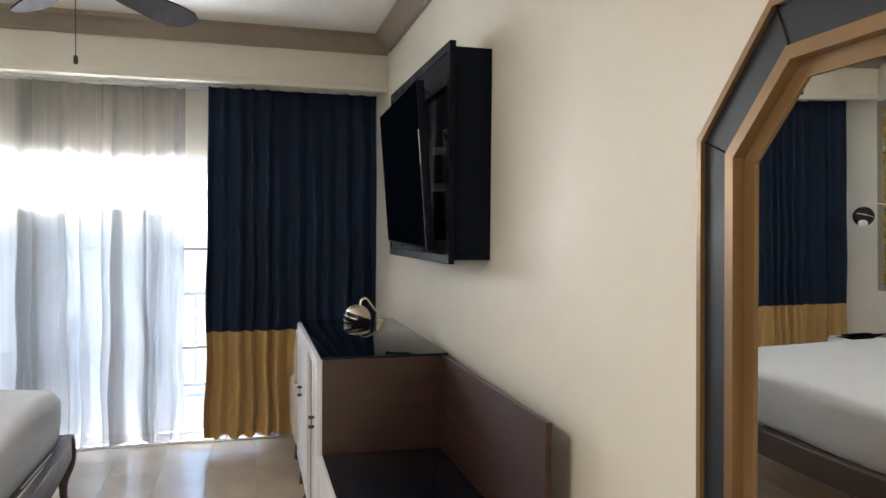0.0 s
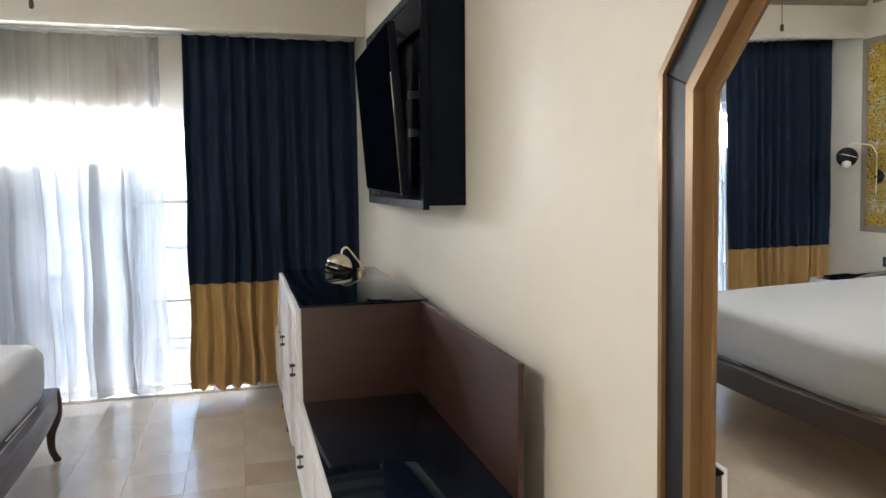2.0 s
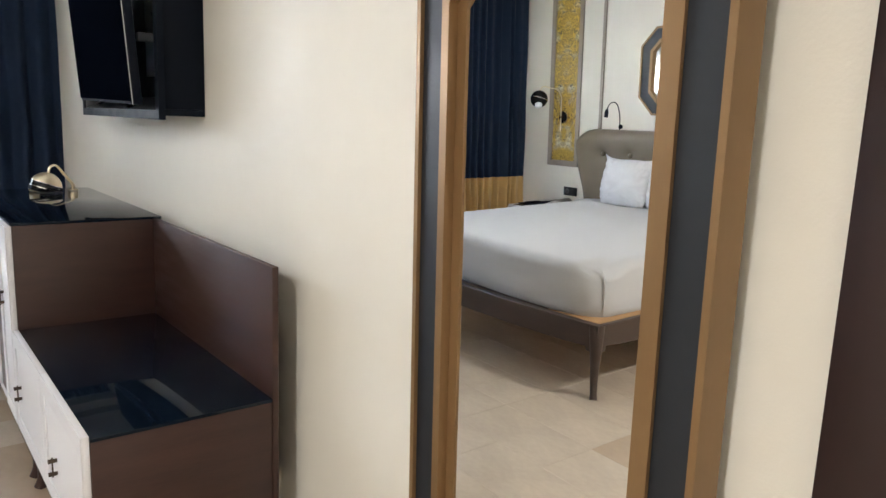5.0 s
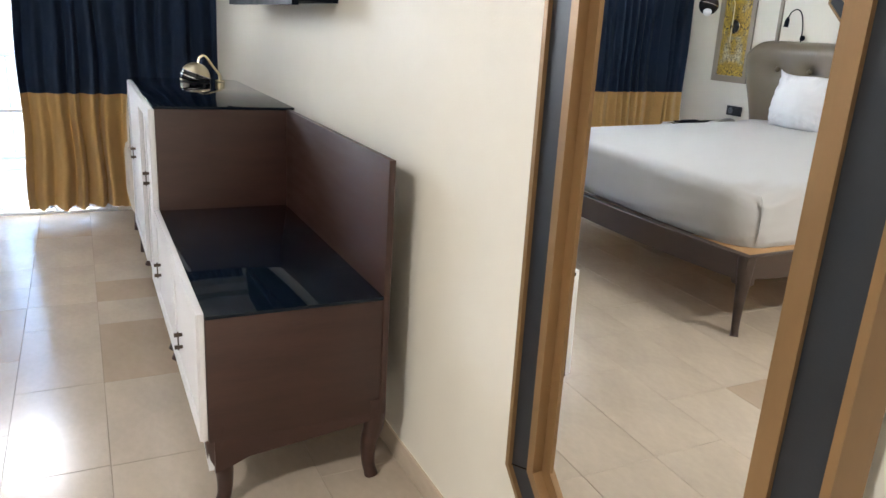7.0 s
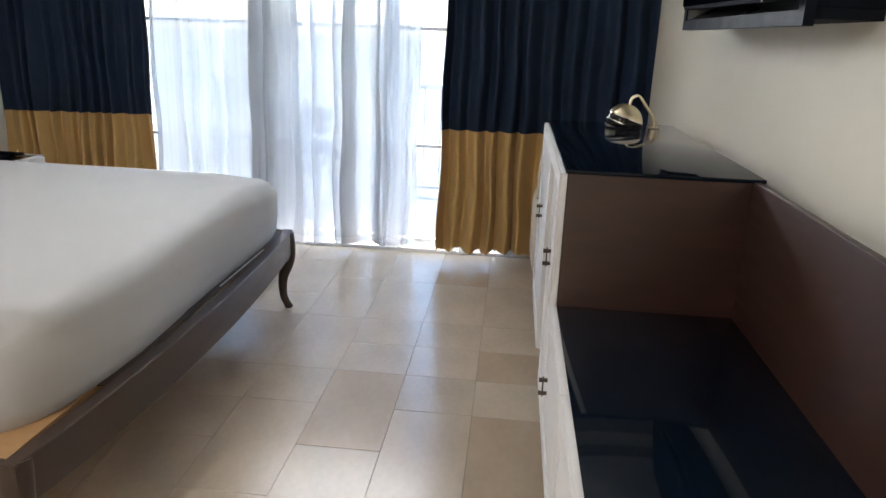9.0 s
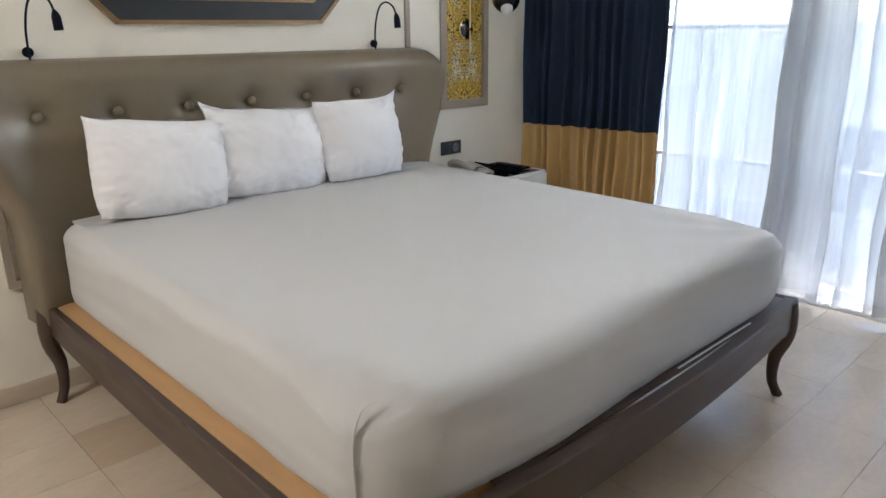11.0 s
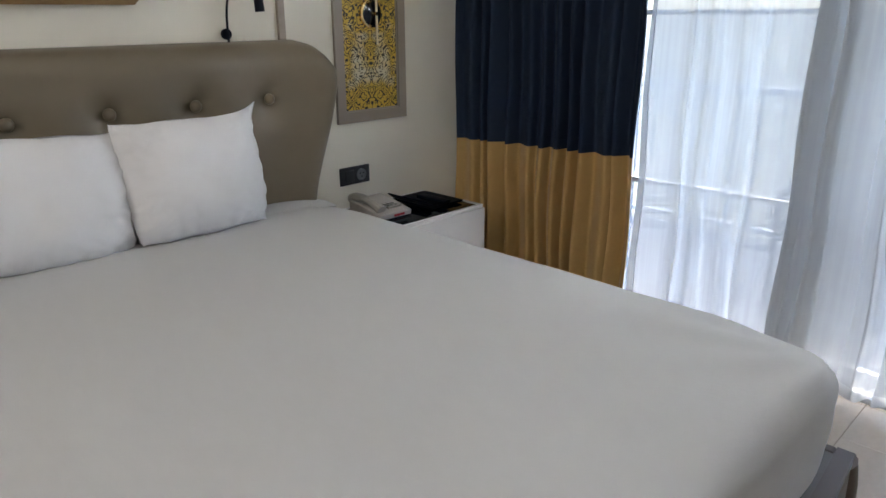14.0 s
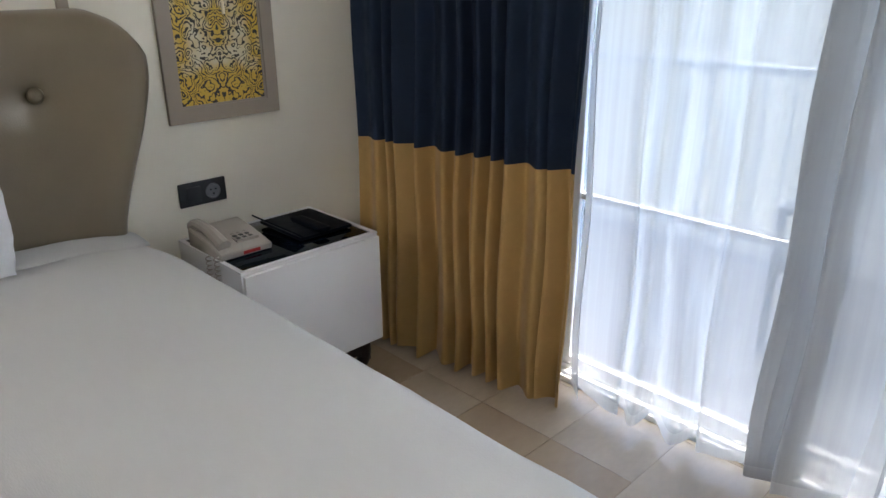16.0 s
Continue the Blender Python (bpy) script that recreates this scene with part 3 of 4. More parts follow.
def cabriole(x, y, top, sx, sy, big=0.050, foot=0.019):
    """A leg that swells at the knee, thins at the ankle and turns out at the toe."""
    pts, rad = [], []
    for k in range(15):
        t = k / 14
        out = 0.022 * math.sin(math.pi * min(1, t / 0.55)) - 0.020 * math.sin(math.pi * max(0, (t - 0.4) / 0.6)) + 0.016 * max(0, (t - 0.85) / 0.15)
        pts.append((x + sx * out, y + sy * out, top * (1 - t)))
        rad.append(foot + (big - foot) * (1 - t) ** 1.5 + (0.003 if t > 0.93 else 0))
    return tube(pts, rad, 12)


for x, y, sx, sy in ((BFOOT - 0.086, BY0 + 0.040, 1, -1), (BFOOT - 0.080, BY1 - 0.040, 1, 1), (0.12, BY0 + 0.01, 0.2, -1), (0.12, BY1 - 0.02, 0.2, 1)):
    part("leg", cabriole(x, y, 0.42, sx * 0.7, sy * 0.7, 0.046, 0.019), BED_WOOD, bed)
for y in (BY0 + 0.05, BY1 - 0.05):
    part("corner_block", soft_box(BFOOT - 0.135, BFOOT - 0.052, y - 0.046, y + 0.046, 0.27, 0.383, 0.018, 4), BED_WOOD, bed)
# white strip stands in for the bright gap between mattress and rail
part("bright_gap_strip", box(BFOOT - 0.076, BFOOT - 0.069, 3.85, 4.38, 0.4315, 0.4355, 0.001), WHITE_LACQ, bed, "white strip added for the bright gap behind the foot rail")

BUTTONS = [BMID - 0.015 + 0.3065 * k for k in range(-3, 4)]


def headboard():
    z0, ztop = 0.36, 1.393
    def half(z):
        t = max(0.0, min(1.0, (z - 0.70) / 0.55))
        return 1.075 + 0.145 * t * t * (3 - 2 * t)
    nu, nv = 150, 46
    def pt(i, j, back):
        u, v = -1 + 2 * i / nu, j / nv
        v = 1 - (1 - v) ** 1.25
        edge = max(0.0, (abs(u) - 0.87) / 0.13)
        zt = ztop - 0.20 * (1 - math.sqrt(max(0, 1 - edge * edge)))
        z = z0 + v * (zt - z0)
        y = BMID + u * half(z)
        if back:
            return (0.018, y, z)
        roll = math.sqrt(max(0, 1 - max(0, (v - 0.90) / 0.10) ** 2))
        side = math.sqrt(max(0, 1 - max(0, (abs(u) - 0.925) / 0.075) ** 2))
        wing = 0.085 * max(0, (abs(u) - 0.72) / 0.28) ** 1.8
        puff = 0.016 * math.sin(math.pi * min(1, v * 1.0)) + 0.010 * max(0, 1 - abs(v - 0.93) / 0.12)
        x = 0.018 + (0.092 + wing + puff) * max(0.0, min(roll, side)) ** 0.6
        for b in BUTTONS:
            d2 = ((y - b) / 0.075) ** 2 + ((z - 1.177) / 0.062) ** 2
            x -= 0.030 * math.exp(-d2) + 0.010 * math.exp(-d2 * 8)
        return (max(0.02, x), y, z)
    front = grid(lambda i, j: pt(i, j, False), nu + 1, nv + 1)
    rear = grid(lambda i, j: pt(i, j, True), nu + 1, nv + 1)
    bm = join(front, rear)
    bmesh.ops.bridge_loops(bm, edges=[e for e in bm.edges if e.is_boundary])
    bmesh.ops.recalc_face_normals(bm, faces=bm.faces[:])
    return bm


hb = part("headboard", headboard(), LEATHER, bed, "taupe leatherette headboard with a row of buttons", smooth=70)
for b in BUTTONS:
    part("button", ball((0.104, b, 1.177), 0.022, (0.75, 1, 1), 16, 10), LEATHER, hb)


def mattress():
    x0, x1, y0, y1, z0, z1 = 0.135, 2.19, 2.64, 4.725, 0.40, 0.752
    yc, hw = (y0 + y1) / 2, (y1 - y0) / 2
    bm = soft_box(x0, x1, y0, y1, z0, z1, 0.066, 56)
    for v in bm.verts:
        p = v.co
        head = 1 - (p.x - x0) / (x1 - x0)
        top = max(0, (p.z - 0.45) / (z1 - 0.45))
        s = (p.y - yc) / hw
        # a bowed foot with round corners in plan
        foot = x1 - (0.036 if s < 0 else 0.012) * s * s - (0.10 if s < 0 else 0.03) * max(0, (abs(s) - 0.80) / 0.20) ** 2
        foot += 0.022 * math.exp(-((p.y - 3.15) / 0.28) ** 2)
        if p.x > 1.2:
            p.x = 1.2 + (p.x - 1.2) * (foot - 1.2) / (x1 - 1.2)
        # a slump toward foot and sides, creases along the taut sheet
        p.z += top * (0.010 * head + 0.016 * (1 - s * s) - 0.018 * (1 - head) ** 3)
        p.z -= top * 0.034 * (0.4 + 0.6 * head) * max(0, (s - 0.72) / 0.28) ** 2
        p.z -= top * (2.2 if s < 0 else 0.8) * max(0, abs(s) - 0.86) * max(0, p.x - 1.85)
        p.x += 0.016 * (1 - head) ** 4 * math.sin(math.pi * min(1, max(0, top)))
        p.z += 0.004 * top * noise.noise(Vector((p.x * 2.2, p.y * 2.2, p.z * 3)))
        if s > 0 and p.x < 0.45:
            p.y -= 0.07 * s ** 6 * ((0.45 - p.x) / 0.315) ** 2
        # pulled creases running into the two foot corners
        for cy, amp in ((y1 - 0.06, 0.0042), (y0 + 0.06, 0.0030)):
            dx, dy = x1 - 0.05 - p.x, cy - p.y
            r = math.hypot(dx, dy)
            p.z += top * amp * math.exp(-(r / 0.42) ** 2) * math.sin(11 * math.atan2(dy, dx + 1e-4) + 9 * r)
        p.z += top * 0.0022 * math.sin(26 * (p.x * 0.5 + p.y) + 3 * noise.noise(p * 1.5)) * max(0, noise.noise(p * 1.1 + Vector((4, 0, 0))))
        rim = p.x > foot - 0.05 or abs(s) > 0.94
        if rim:
            out = Vector((1.0 if p.x > foot - 0.05 else 0, math.copysign(1, s) if abs(s) > 0.94 else 0, 0))
            k = noise.noise(Vector((p.x * 8, p.y * 8, p.z * 3)))
            q = noise.noise(Vector((p.x * 3, p.y * 3 + p.z * 9, p.z * 14)))
            p += out * (0.004 * k + 0.005 * q)
        if p.z < 0.46:
            p.z += 0.006 * max(0, noise.noise(Vector((p.x * 11, p.y * 11, 2.0))))
    return bm


mat_ = thing("mattress", (1.2, 3.7, 0.43), "thick mattress in a taut white fitted sheet, on the bed frame", "mattress")
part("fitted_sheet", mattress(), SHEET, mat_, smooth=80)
pts = curve_points([(2.092, 2.700, 0.727), (2.078, 2.668, 0.70), (2.068, 2.652, 0.64), (2.066, 2.650, 0.56), (2.064, 2.655, 0.48), (2.056, 2.672, 0.436)])
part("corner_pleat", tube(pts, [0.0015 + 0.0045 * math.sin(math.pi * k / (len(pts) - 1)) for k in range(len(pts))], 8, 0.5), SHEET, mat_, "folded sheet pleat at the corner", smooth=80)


def sheet_fold():
    # folded sheet corner at the head of the bed
    def pt(i, j):
        s, t = i / 16, j / 60
        y = 2.70 + t * 1.965
        a = s * 2 * math.pi
        r = 0.026 * (1 - 0.5 * abs(2 * t - 1) ** 6) + 0.006 * noise.noise(Vector((t * 12, math.cos(a), math.sin(a))))
        end = max(0, (t - 0.86) / 0.14)
        return (0.205 + 0.075 * math.cos(a) - 0.02 * end, y, 0.762 + 0.75 * r * math.sin(a) + 0.010 * math.sin(t * math.pi) - 0.020 * end ** 2)
    bm = grid(pt, 16, 61, wrap=True)
    bmesh.ops.holes_fill(bm, edges=[e for e in bm.edges if e.is_boundary])
    bmesh.ops.recalc_face_normals(bm, faces=bm.faces[:])
    return bm


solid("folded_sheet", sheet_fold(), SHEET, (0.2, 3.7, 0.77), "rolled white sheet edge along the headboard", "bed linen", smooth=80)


def pillow(name, centre, w, h, t, turn, seed, label, ears=(0.3, 0.3)):
    """A stuffed pillow standing on its long edge."""
    nu, nv = 60, 44
    def half(sign):
        def pt(i, j):
            u, v = -1 + 2 * i / nu, -1 + 2 * j / nv
            e = ((1 - abs(u) ** 2.6) * (1 - abs(v) ** 2.6)) ** 0.62 if abs(u) < 1 and abs(v) < 1 else 0
            # soft lower corners, sharper upper ones
            soft = 0.14 - 0.08 * v
            a = u * w / 2 * math.sqrt(1 - soft * v * v) * (1 - 0.03 * (1 - v * v))
            b = v * h / 2 * math.sqrt(1 - soft * u * u) * (1 - 0.05 * (1 - u * u) ** 0.6)
            k = noise.noise(Vector((u * 2.3 + seed, v * 2.3, sign)))
            ripple = noise.noise(Vector((u * 7 + seed, v * 7, seed)))
            rim = (1 - e)
            near = max(abs(u), abs(v))
            along = u if abs(v) > abs(u) else v
            fold = 0.012 * near ** 3 * (0.35 + 0.65 * abs(u * v)) * math.sin(17 * along + seed * 3 + 4 * k + 2 * ripple)
            star = math.atan2(1 - abs(v), 1 - abs(u) + 1e-4)
            fold *= 0.25 + 0.75 * min(1, 2.5 * e)
            fold += 0.006 * abs(u * v) ** 1.2 * math.sin(26 * star + seed) * sign
            d = sign * t / 2 * e * (1 + 0.09 * k) + fold + 0.0018 * ripple
            ear = 0.026 * abs(u * v) ** 7 * (ears[1 if u > 0 else 0] if v > 0 else 0.1)
            return (d, a + math.copysign(ear, u) + 0.003 * ripple, b + math.copysign(ear, v) + 0.008 * k * rim)
        return grid(pt, nu + 1, nv + 1)
    f, r = half(1), half(-1)
    bmesh.ops.reverse_faces(r, faces=r.faces[:])
    bm = join(f, r)
    bmesh.ops.remove_doubles(bm, verts=bm.verts[:], dist=0.0004)
    bmesh.ops.recalc_face_normals(bm, faces=bm.faces[:])
    me = mesh_of(name, bm, PILLOWCASE, (0, 0, 0), 80)
    ob = new(name, me)
    ob.matrix_basis = pose(*centre, *turn)
    return tagged(ob, label, "pillow", "pillows on the bed")


pillow("pillow", (0.285, 3.03, 0.952), 0.57, 0.42, 0.22, (-5, -15, -3), 1.0, "plump white pillow leaning on the headboard, away from the nightstand")
pillow("pillow", (0.255, 3.555, 0.955), 0.61, 0.42, 0.22, (-4, -13, 2), 4.0, "plump white pillow leaning on the headboard between two others", (1.0, 0.3))
pillow("pillow", (0.275, 4.065, 0.962), 0.53, 0.42, 0.23, (-1, -14, 3), 7.0, "plump white pillow with a peaked corner, near the nightstand", (0.0, 1.3))

# ---- nightstand and what is on it ----
NX, NY0, NY1, NZ0, NZ1 = 0.43, 4.85, 5.378, 0.235, 0.637
ns = thing("nightstand", (0.22, 5.1, 0), "white lacquered nightstand with black glass top and dark wood base", "nightstand")
part("body", box(0.022, NX, NY0, NY1, NZ0, NZ1, 0.003), WHITE_LACQ, ns)
part("top_panel", box(0.034, NX - 0.018, NY0 + 0.018, NY1 - 0.018, NZ1 + 0.0005, NZ1 + 0.005, 0.001), BLACK_GLASS, ns, "black glass top")
part("top_edge", ring_prism([(0.022, NY0), (NX, NY0), (NX, NY1), (0.022, NY1)], [(0.032, NY0 + 0.016), (NX - 0.016, NY0 + 0.016), (NX - 0.016, NY1 - 0.016), (0.032, NY1 - 0.016)], "z", NZ1 + 0.0005, NZ1 + 0.008), WHITE_LACQ, ns)
part("drawer_front", box(NX + 0.001, NX + 0.016, NY0 + 0.004, NY1 - 0.004, NZ0 + 0.005, NZ1 - 0.004, 0.003), WHITE_LACQ, ns)
part("apron", prism([(NY0 + 0.03, NZ0), (NY1 - 0.03, NZ0), (NY1 - 0.03, 0.14), (NY1 - 0.09, 0.175), ((NY0 + NY1) / 2, 0.185), (NY0 + 0.09, 0.175), (NY0 + 0.03, 0.14)], "x", NX - 0.06, NX - 0.03), DOOR_WOOD, ns, "dark wood apron")
for x, y in ((0.07, NY0 + 0.06), (0.07, NY1 - 0.06), (NX - 0.055, NY0 + 0.06), (NX - 0.055, NY1 - 0.06)):
    part("leg", cabriole(x, y, NZ0, 0.4, 0.5 if y > 5.1 else -0.5, 0.034, 0.016), DOOR_WOOD, ns)

NT = NZ1 + 0.0085
ph = thing("telephone", (0.2, 4.93, NT), "ivory desk telephone with handset and red label, on the nightstand", "telephone")
body = prism([(0.10, NT), (0.31, NT), (0.312, NT + 0.022), (0.20, NT + 0.047), (0.10, NT + 0.060)], "y", 4.852, 5.035, 0.004)
part("base", body, PHONE_PLASTIC, ph)
hs = curve_points([(0.085, 4.882, NT + 0.056), (0.13, 4.878, NT + 0.074), (0.21, 4.878, NT + 0.068), (0.285, 4.882, NT + 0.038)])
part("handset", tube(hs, [0.023 - 0.005 * math.sin(math.pi * k / (len(hs) - 1)) for k in range(len(hs))], 10), PHONE_PLASTIC, ph, "ivory handset on the cradle")
keys = part("keypad", box(0.17, 0.27, 4.935, 5.012, NT + 0.030, NT + 0.0405), PHONE_PLASTIC, ph)
for r in range(4):
    for c in range(3):
        x, y = 0.182 + r * 0.024, 4.948 + c * 0.022
        part("key", box(x - 0.007, x + 0.007, y - 0.006, y + 0.006, NT + 0.0407, NT + 0.0455 - r * 0.0008, 0.001), GREY_PRINT, keys)
part("label_strip", box(0.3125, 0.3135, 4.93, 4.99, NT + 0.006, NT + 0.017), RED, ph, "red label strip", smooth=0)
cord = [(0.30 + 0.008 * math.cos(k * 0.9), 4.842 + 0.008 * math.sin(k * 0.9), NT + 0.02 - k * 0.0022) for k in range(90)]
part("cord", tube(cord, 0.0022, 5), PHONE_PLASTIC, ph, "coiled cord hanging over the edge")
cord = [(x - 0.055, y, z - 0.012) for x, y, z in cord]
part("cord", tube(cord, 0.0022, 5), PHONE_PLASTIC, ph, "coiled cord hanging over the edge")

fo = thing("leather_folder", (0.2, 5.23, NT), "black leather guest folder on the nightstand", "folder")
part("cover", soft_box(0.075, 0.335, 5.13, 5.345, NT, NT + 0.014, 0.006, 4), BLACK_PAINT, fo)
part("flap", prism([(5.134, NT + 0.0145), (5.098, NT + 0.040), (5.101, NT + 0.044), (5.142, NT + 0.0148)], "x", 0.080, 0.345), BLACK_PAINT, fo)
rc = solid("remote_control", soft_box(0.17, 0.35, 5.195, 5.245, NT + 0.0145, NT + 0.034, 0.008, 4), BLACK_PAINT, (0.26, 5.22, NT + 0.0145), "black remote control lying on the folder", "remote control")

sw = thing("light_switch", (0, 4.965, 0.745), "anthracite double plate with switch and power socket, on the wall", "switch plate")
part("plate", box(0.0005, 0.011, 4.881, 5.05, 0.744, 0.826, 0.003), PLASTIC_DARK, sw)
part("rocker", box(0.0112, 0.0165, 4.905, 4.957, 0.758, 0.811, 0.002), PLASTIC_DARK, sw)
so = part("socket", lathe([(0.027, 0), (0.027, 0.004), (0.022, 0.004), (0.021, 0.001)], (0.0112, 5.0, 0.785), 24, "x"), GREY_LIP, sw)
for dy, dz in ((-0.009, 0.006), (0.009, 0.006), (0, -0.009)):
    part("socket_hole", lathe([(0.003, 0), (0.003, 0.0008)], (0.0155, 5.0 + dy, 0.785 + dz), 8, "x"), BLACK_GLOSS, so)

# ---- on the west wall ----
pn = thing("wall_panel", (0, 5.086, 1.024), "tall yellow scroll-print panel in a taupe frame on the wall", "wall panel")
A, B, Z0, Z1 = 4.883, 5.289, 1.024, 2.63
part("panel_frame", ring_prism([(A, Z0), (B, Z0), (B, Z1), (A, Z1)], [(A + 0.045, Z0 + 0.048), (B - 0.045, Z0 + 0.048), (B - 0.045, Z1 - 0.048), (A + 0.045, Z1 - 0.048)], "x", 0.001, 0.016), TAUPE, pn)
part("inner_bead", ring_prism([(A + 0.045, Z0 + 0.048), (B - 0.045, Z0 + 0.048), (B - 0.045, Z1 - 0.048), (A + 0.045, Z1 - 0.048)], [(A + 0.051, Z0 + 0.054), (B - 0.051, Z0 + 0.054), (B - 0.051, Z1 - 0.054), (A + 0.051, Z1 - 0.054)], "x", 0.001, 0.010), TAUPE, pn)
part("printed_insert", box(0.001, 0.006, A + 0.0512, B - 0.0512, Z0 + 0.0542, Z1 - 0.0542), PRINT, pn, "yellow and cream insert with dark scrolls", smooth=0)

ml = [(2.46, 0.5), (4.64, 0.5), (4.64, 2.62), (2.46, 2.62)]
mi = [(2.49, 0.53), (4.61, 0.53), (4.61, 2.59), (2.49, 2.59)]
solid("trim_wall_moulding", ring_prism(ml, mi, "x", 0.001, 0.016), TAUPE, (0, 3.5, 0.5), "slim taupe moulding framing the wall behind the bed", kind="structure")


def octagon(cy, cz, hw, hh, c):
    return [(cy - hw + c, cz - hh), (cy + hw - c, cz - hh), (cy + hw, cz - hh + c), (cy + hw, cz + hh - c), (cy + hw - c, cz + hh), (cy - hw + c, cz + hh), (cy - hw, cz + hh - c), (cy - hw, cz - hh + c)]


om = thing("octagonal_mirror", (0, 3.53, 1.52), "octagonal wall mirror with charcoal band and gilt edges, above the headboard", "mirror")
OC = lambda d: octagon(3.53, 1.885, 0.655 - d, 0.362 - d, 0.15 - d * 0.586)
part("outer_edge", ring_prism(OC(0), OC(0.017), "x", 0.002, 0.036), GILT, om, "gilt outer edge")
part("band", ring_prism(OC(0.0172), OC(0.10), "x", 0.002, 0.028), BLACK_BAND, om, "charcoal band")
part("inner_edge", ring_prism(OC(0.1002), OC(0.125), "x", 0.002, 0.036), GILT, om, "gilt inner edge")
part("mirror_glass", prism(OC(0.126), "x", 0.002, 0.012), MIRROR, om, smooth=0)


def reading_lamp(y, label):
    o = thing("reading_lamp", (0.03, y, 1.38), label, "reading lamp", "reading lamps over the headboard")
    pts = curve_points([(0.03, y, 1.375), (0.032, y + 0.002, 1.50), (0.045, y + 0.02, 1.60), (0.065, y + 0.05, 1.632), (0.085, y + 0.082, 1.612), (0.097, y + 0.094, 1.572)])
    part("gooseneck", tube(pts, 0.0045, 8), BLACK_PAINT, o)
    part("head", tube([(0.097, y + 0.094, 1.575), (0.099, y + 0.0955, 1.562), (0.101, y + 0.097, 1.548), (0.105, y + 0.0985, 1.50)], [0.006, 0.013, 0.017, 0.018], 14), BLACK_PAINT, o)
    part("base", lathe([(0.02, 0), (0.02, 0.012), (0.008, 0.014)], (0.012, y, 1.42), 16, "x"), BLACK_PAINT, o)


reading_lamp(4.375, "black gooseneck reading lamp above the headboard near the nightstand")
reading_lamp(2.675, "black gooseneck reading lamp above the far end of the headboard")

sc = thing("wall_sconce", (0, 5.085, 1.49), "brass wall sconce with black ball spot on a curved arm", "wall lamp")
part("backplate", lathe([(0.060, 0), (0.060, 0.010), (0.054, 0.014), (0.050, 0.014), (0.048, 0.010)], (0.0065, 5.088, 1.49), 32, "x"), BRASS, sc, "round brass backplate")
part("backplate_face", lathe([(0.047, 0), (0.047, 0.004), (0.01, 0.012)], (0.0165, 5.088, 1.49), 32, "x"), BLACK_GLOSS, sc, "dark backplate centre")
part("rod", tube([(0.045, 5.095, 1.36), (0.045, 5.095, 1.68)], 0.005, 10), PALE_BRASS, sc, "slim brass rod")
part("hub", tube([(0.02, 5.09, 1.49), (0.05, 5.095, 1.49)], 0.009, 10), BRASS, sc)
part("arm", tube(curve_points([(0.045, 5.095, 1.68), (0.075, 5.12, 1.745), (0.13, 5.17, 1.765), (0.185, 5.205, 1.775), (0.21, 5.222, 1.742)]), 0.005, 8), PALE_BRASS, sc)
shade = part("ball_shade", ball((0.215, 5.225, 1.66), 0.082, u=32, v=20), BLACK_GLOSS, sc, "glossy black ball shade")
part("shade_ring", tube([(0.215 + 0.0825 * math.cos(a), 5.225 + 0.0825 * math.sin(a), 1.66 + 0.026 * math.cos(a)) for a in (2 * math.pi * k / 32 for k in range(33))], 0.0025, 6), CHROME, shade)
part("bulb", ball((0.252, 5.19, 1.605), 0.036, u=18, v=12), BULB, shade, "frosted bulb")

# ---- dresser ----
FX, BX = 3.525, 4.062
LY0, LY1, HY1, LZ, HZ = 2.10, 3.292, 4.62, 0.661, 1.093
low = thing("luggage_dresser", (3.8, 2.7, 0), "low walnut dresser, white drawers, black glass top and back panel", "dresser")
part("end_panel", box(FX + 0.004, BX, LY0, LY0 + 0.022, 0.255, LZ - 0.012, 0.002), DR_WOOD, low)
part("end_panel", box(FX + 0.004, BX, LY1 - 0.024, LY1 - 0.002, 0.255, LZ - 0.012, 0.002), DR_WOOD, low)
part("carcass", box(FX + 0.02, BX, LY0 + 0.023, LY1 - 0.025, 0.26, LZ - 0.014), DR_WOOD, low)
part("glass_top", box(FX + 0.002, BX - 0.002, LY0 - 0.008, LY1 - 0.002, LZ - 0.011, LZ, 0.0015), BLACK_GLASS, low, "glossy black glass top")
part("back_panel", box(BX, BX + 0.021, LY0 - 0.004, LY1 - 0.001, 0.25, HZ - 0.008, 0.002), DR_WOOD, low, "tall walnut back panel")
part("end_apron", prism([(FX + 0.02, 0.256), (BX, 0.256), (BX, 0.235), (BX - 0.06, 0.225), (BX - 0.20, 0.208), (FX + 0.20, 0.195), (FX + 0.12, 0.186), (FX + 0.07, 0.165), (FX + 0.02, 0.15)], "y", LY0 + 0.002, LY0 + 0.022), DR_WOOD, low)
part("front_apron", prism([(LY0 + 0.02, 0.256), (LY1 - 0.002, 0.256), (LY1 - 0.002, 0.205), (LY0 + 0.25, 0.205), (LY0 + 0.10, 0.19), (LY0 + 0.02, 0.15)], "x", FX + 0.004, FX + 0.024), WHITE_LACQ, low, "white front apron")


def cabinet_handle(y, z, parent):
    """A bronze bar handle on two round posts with a long backplate."""
    h = part("handle", box(FX - 0.030, FX - 0.025, y - 0.003, y + 0.003, z - 0.034, z + 0.034, 0.002), BRONZE, parent, "dark bronze handle")
    for d in (-0.022, 0.022):
        part("post", tube([(FX - 0.012, y, z + d), (FX - 0.040, y, z + d)], [0.006, 0.0075], 10), BRONZE, h)


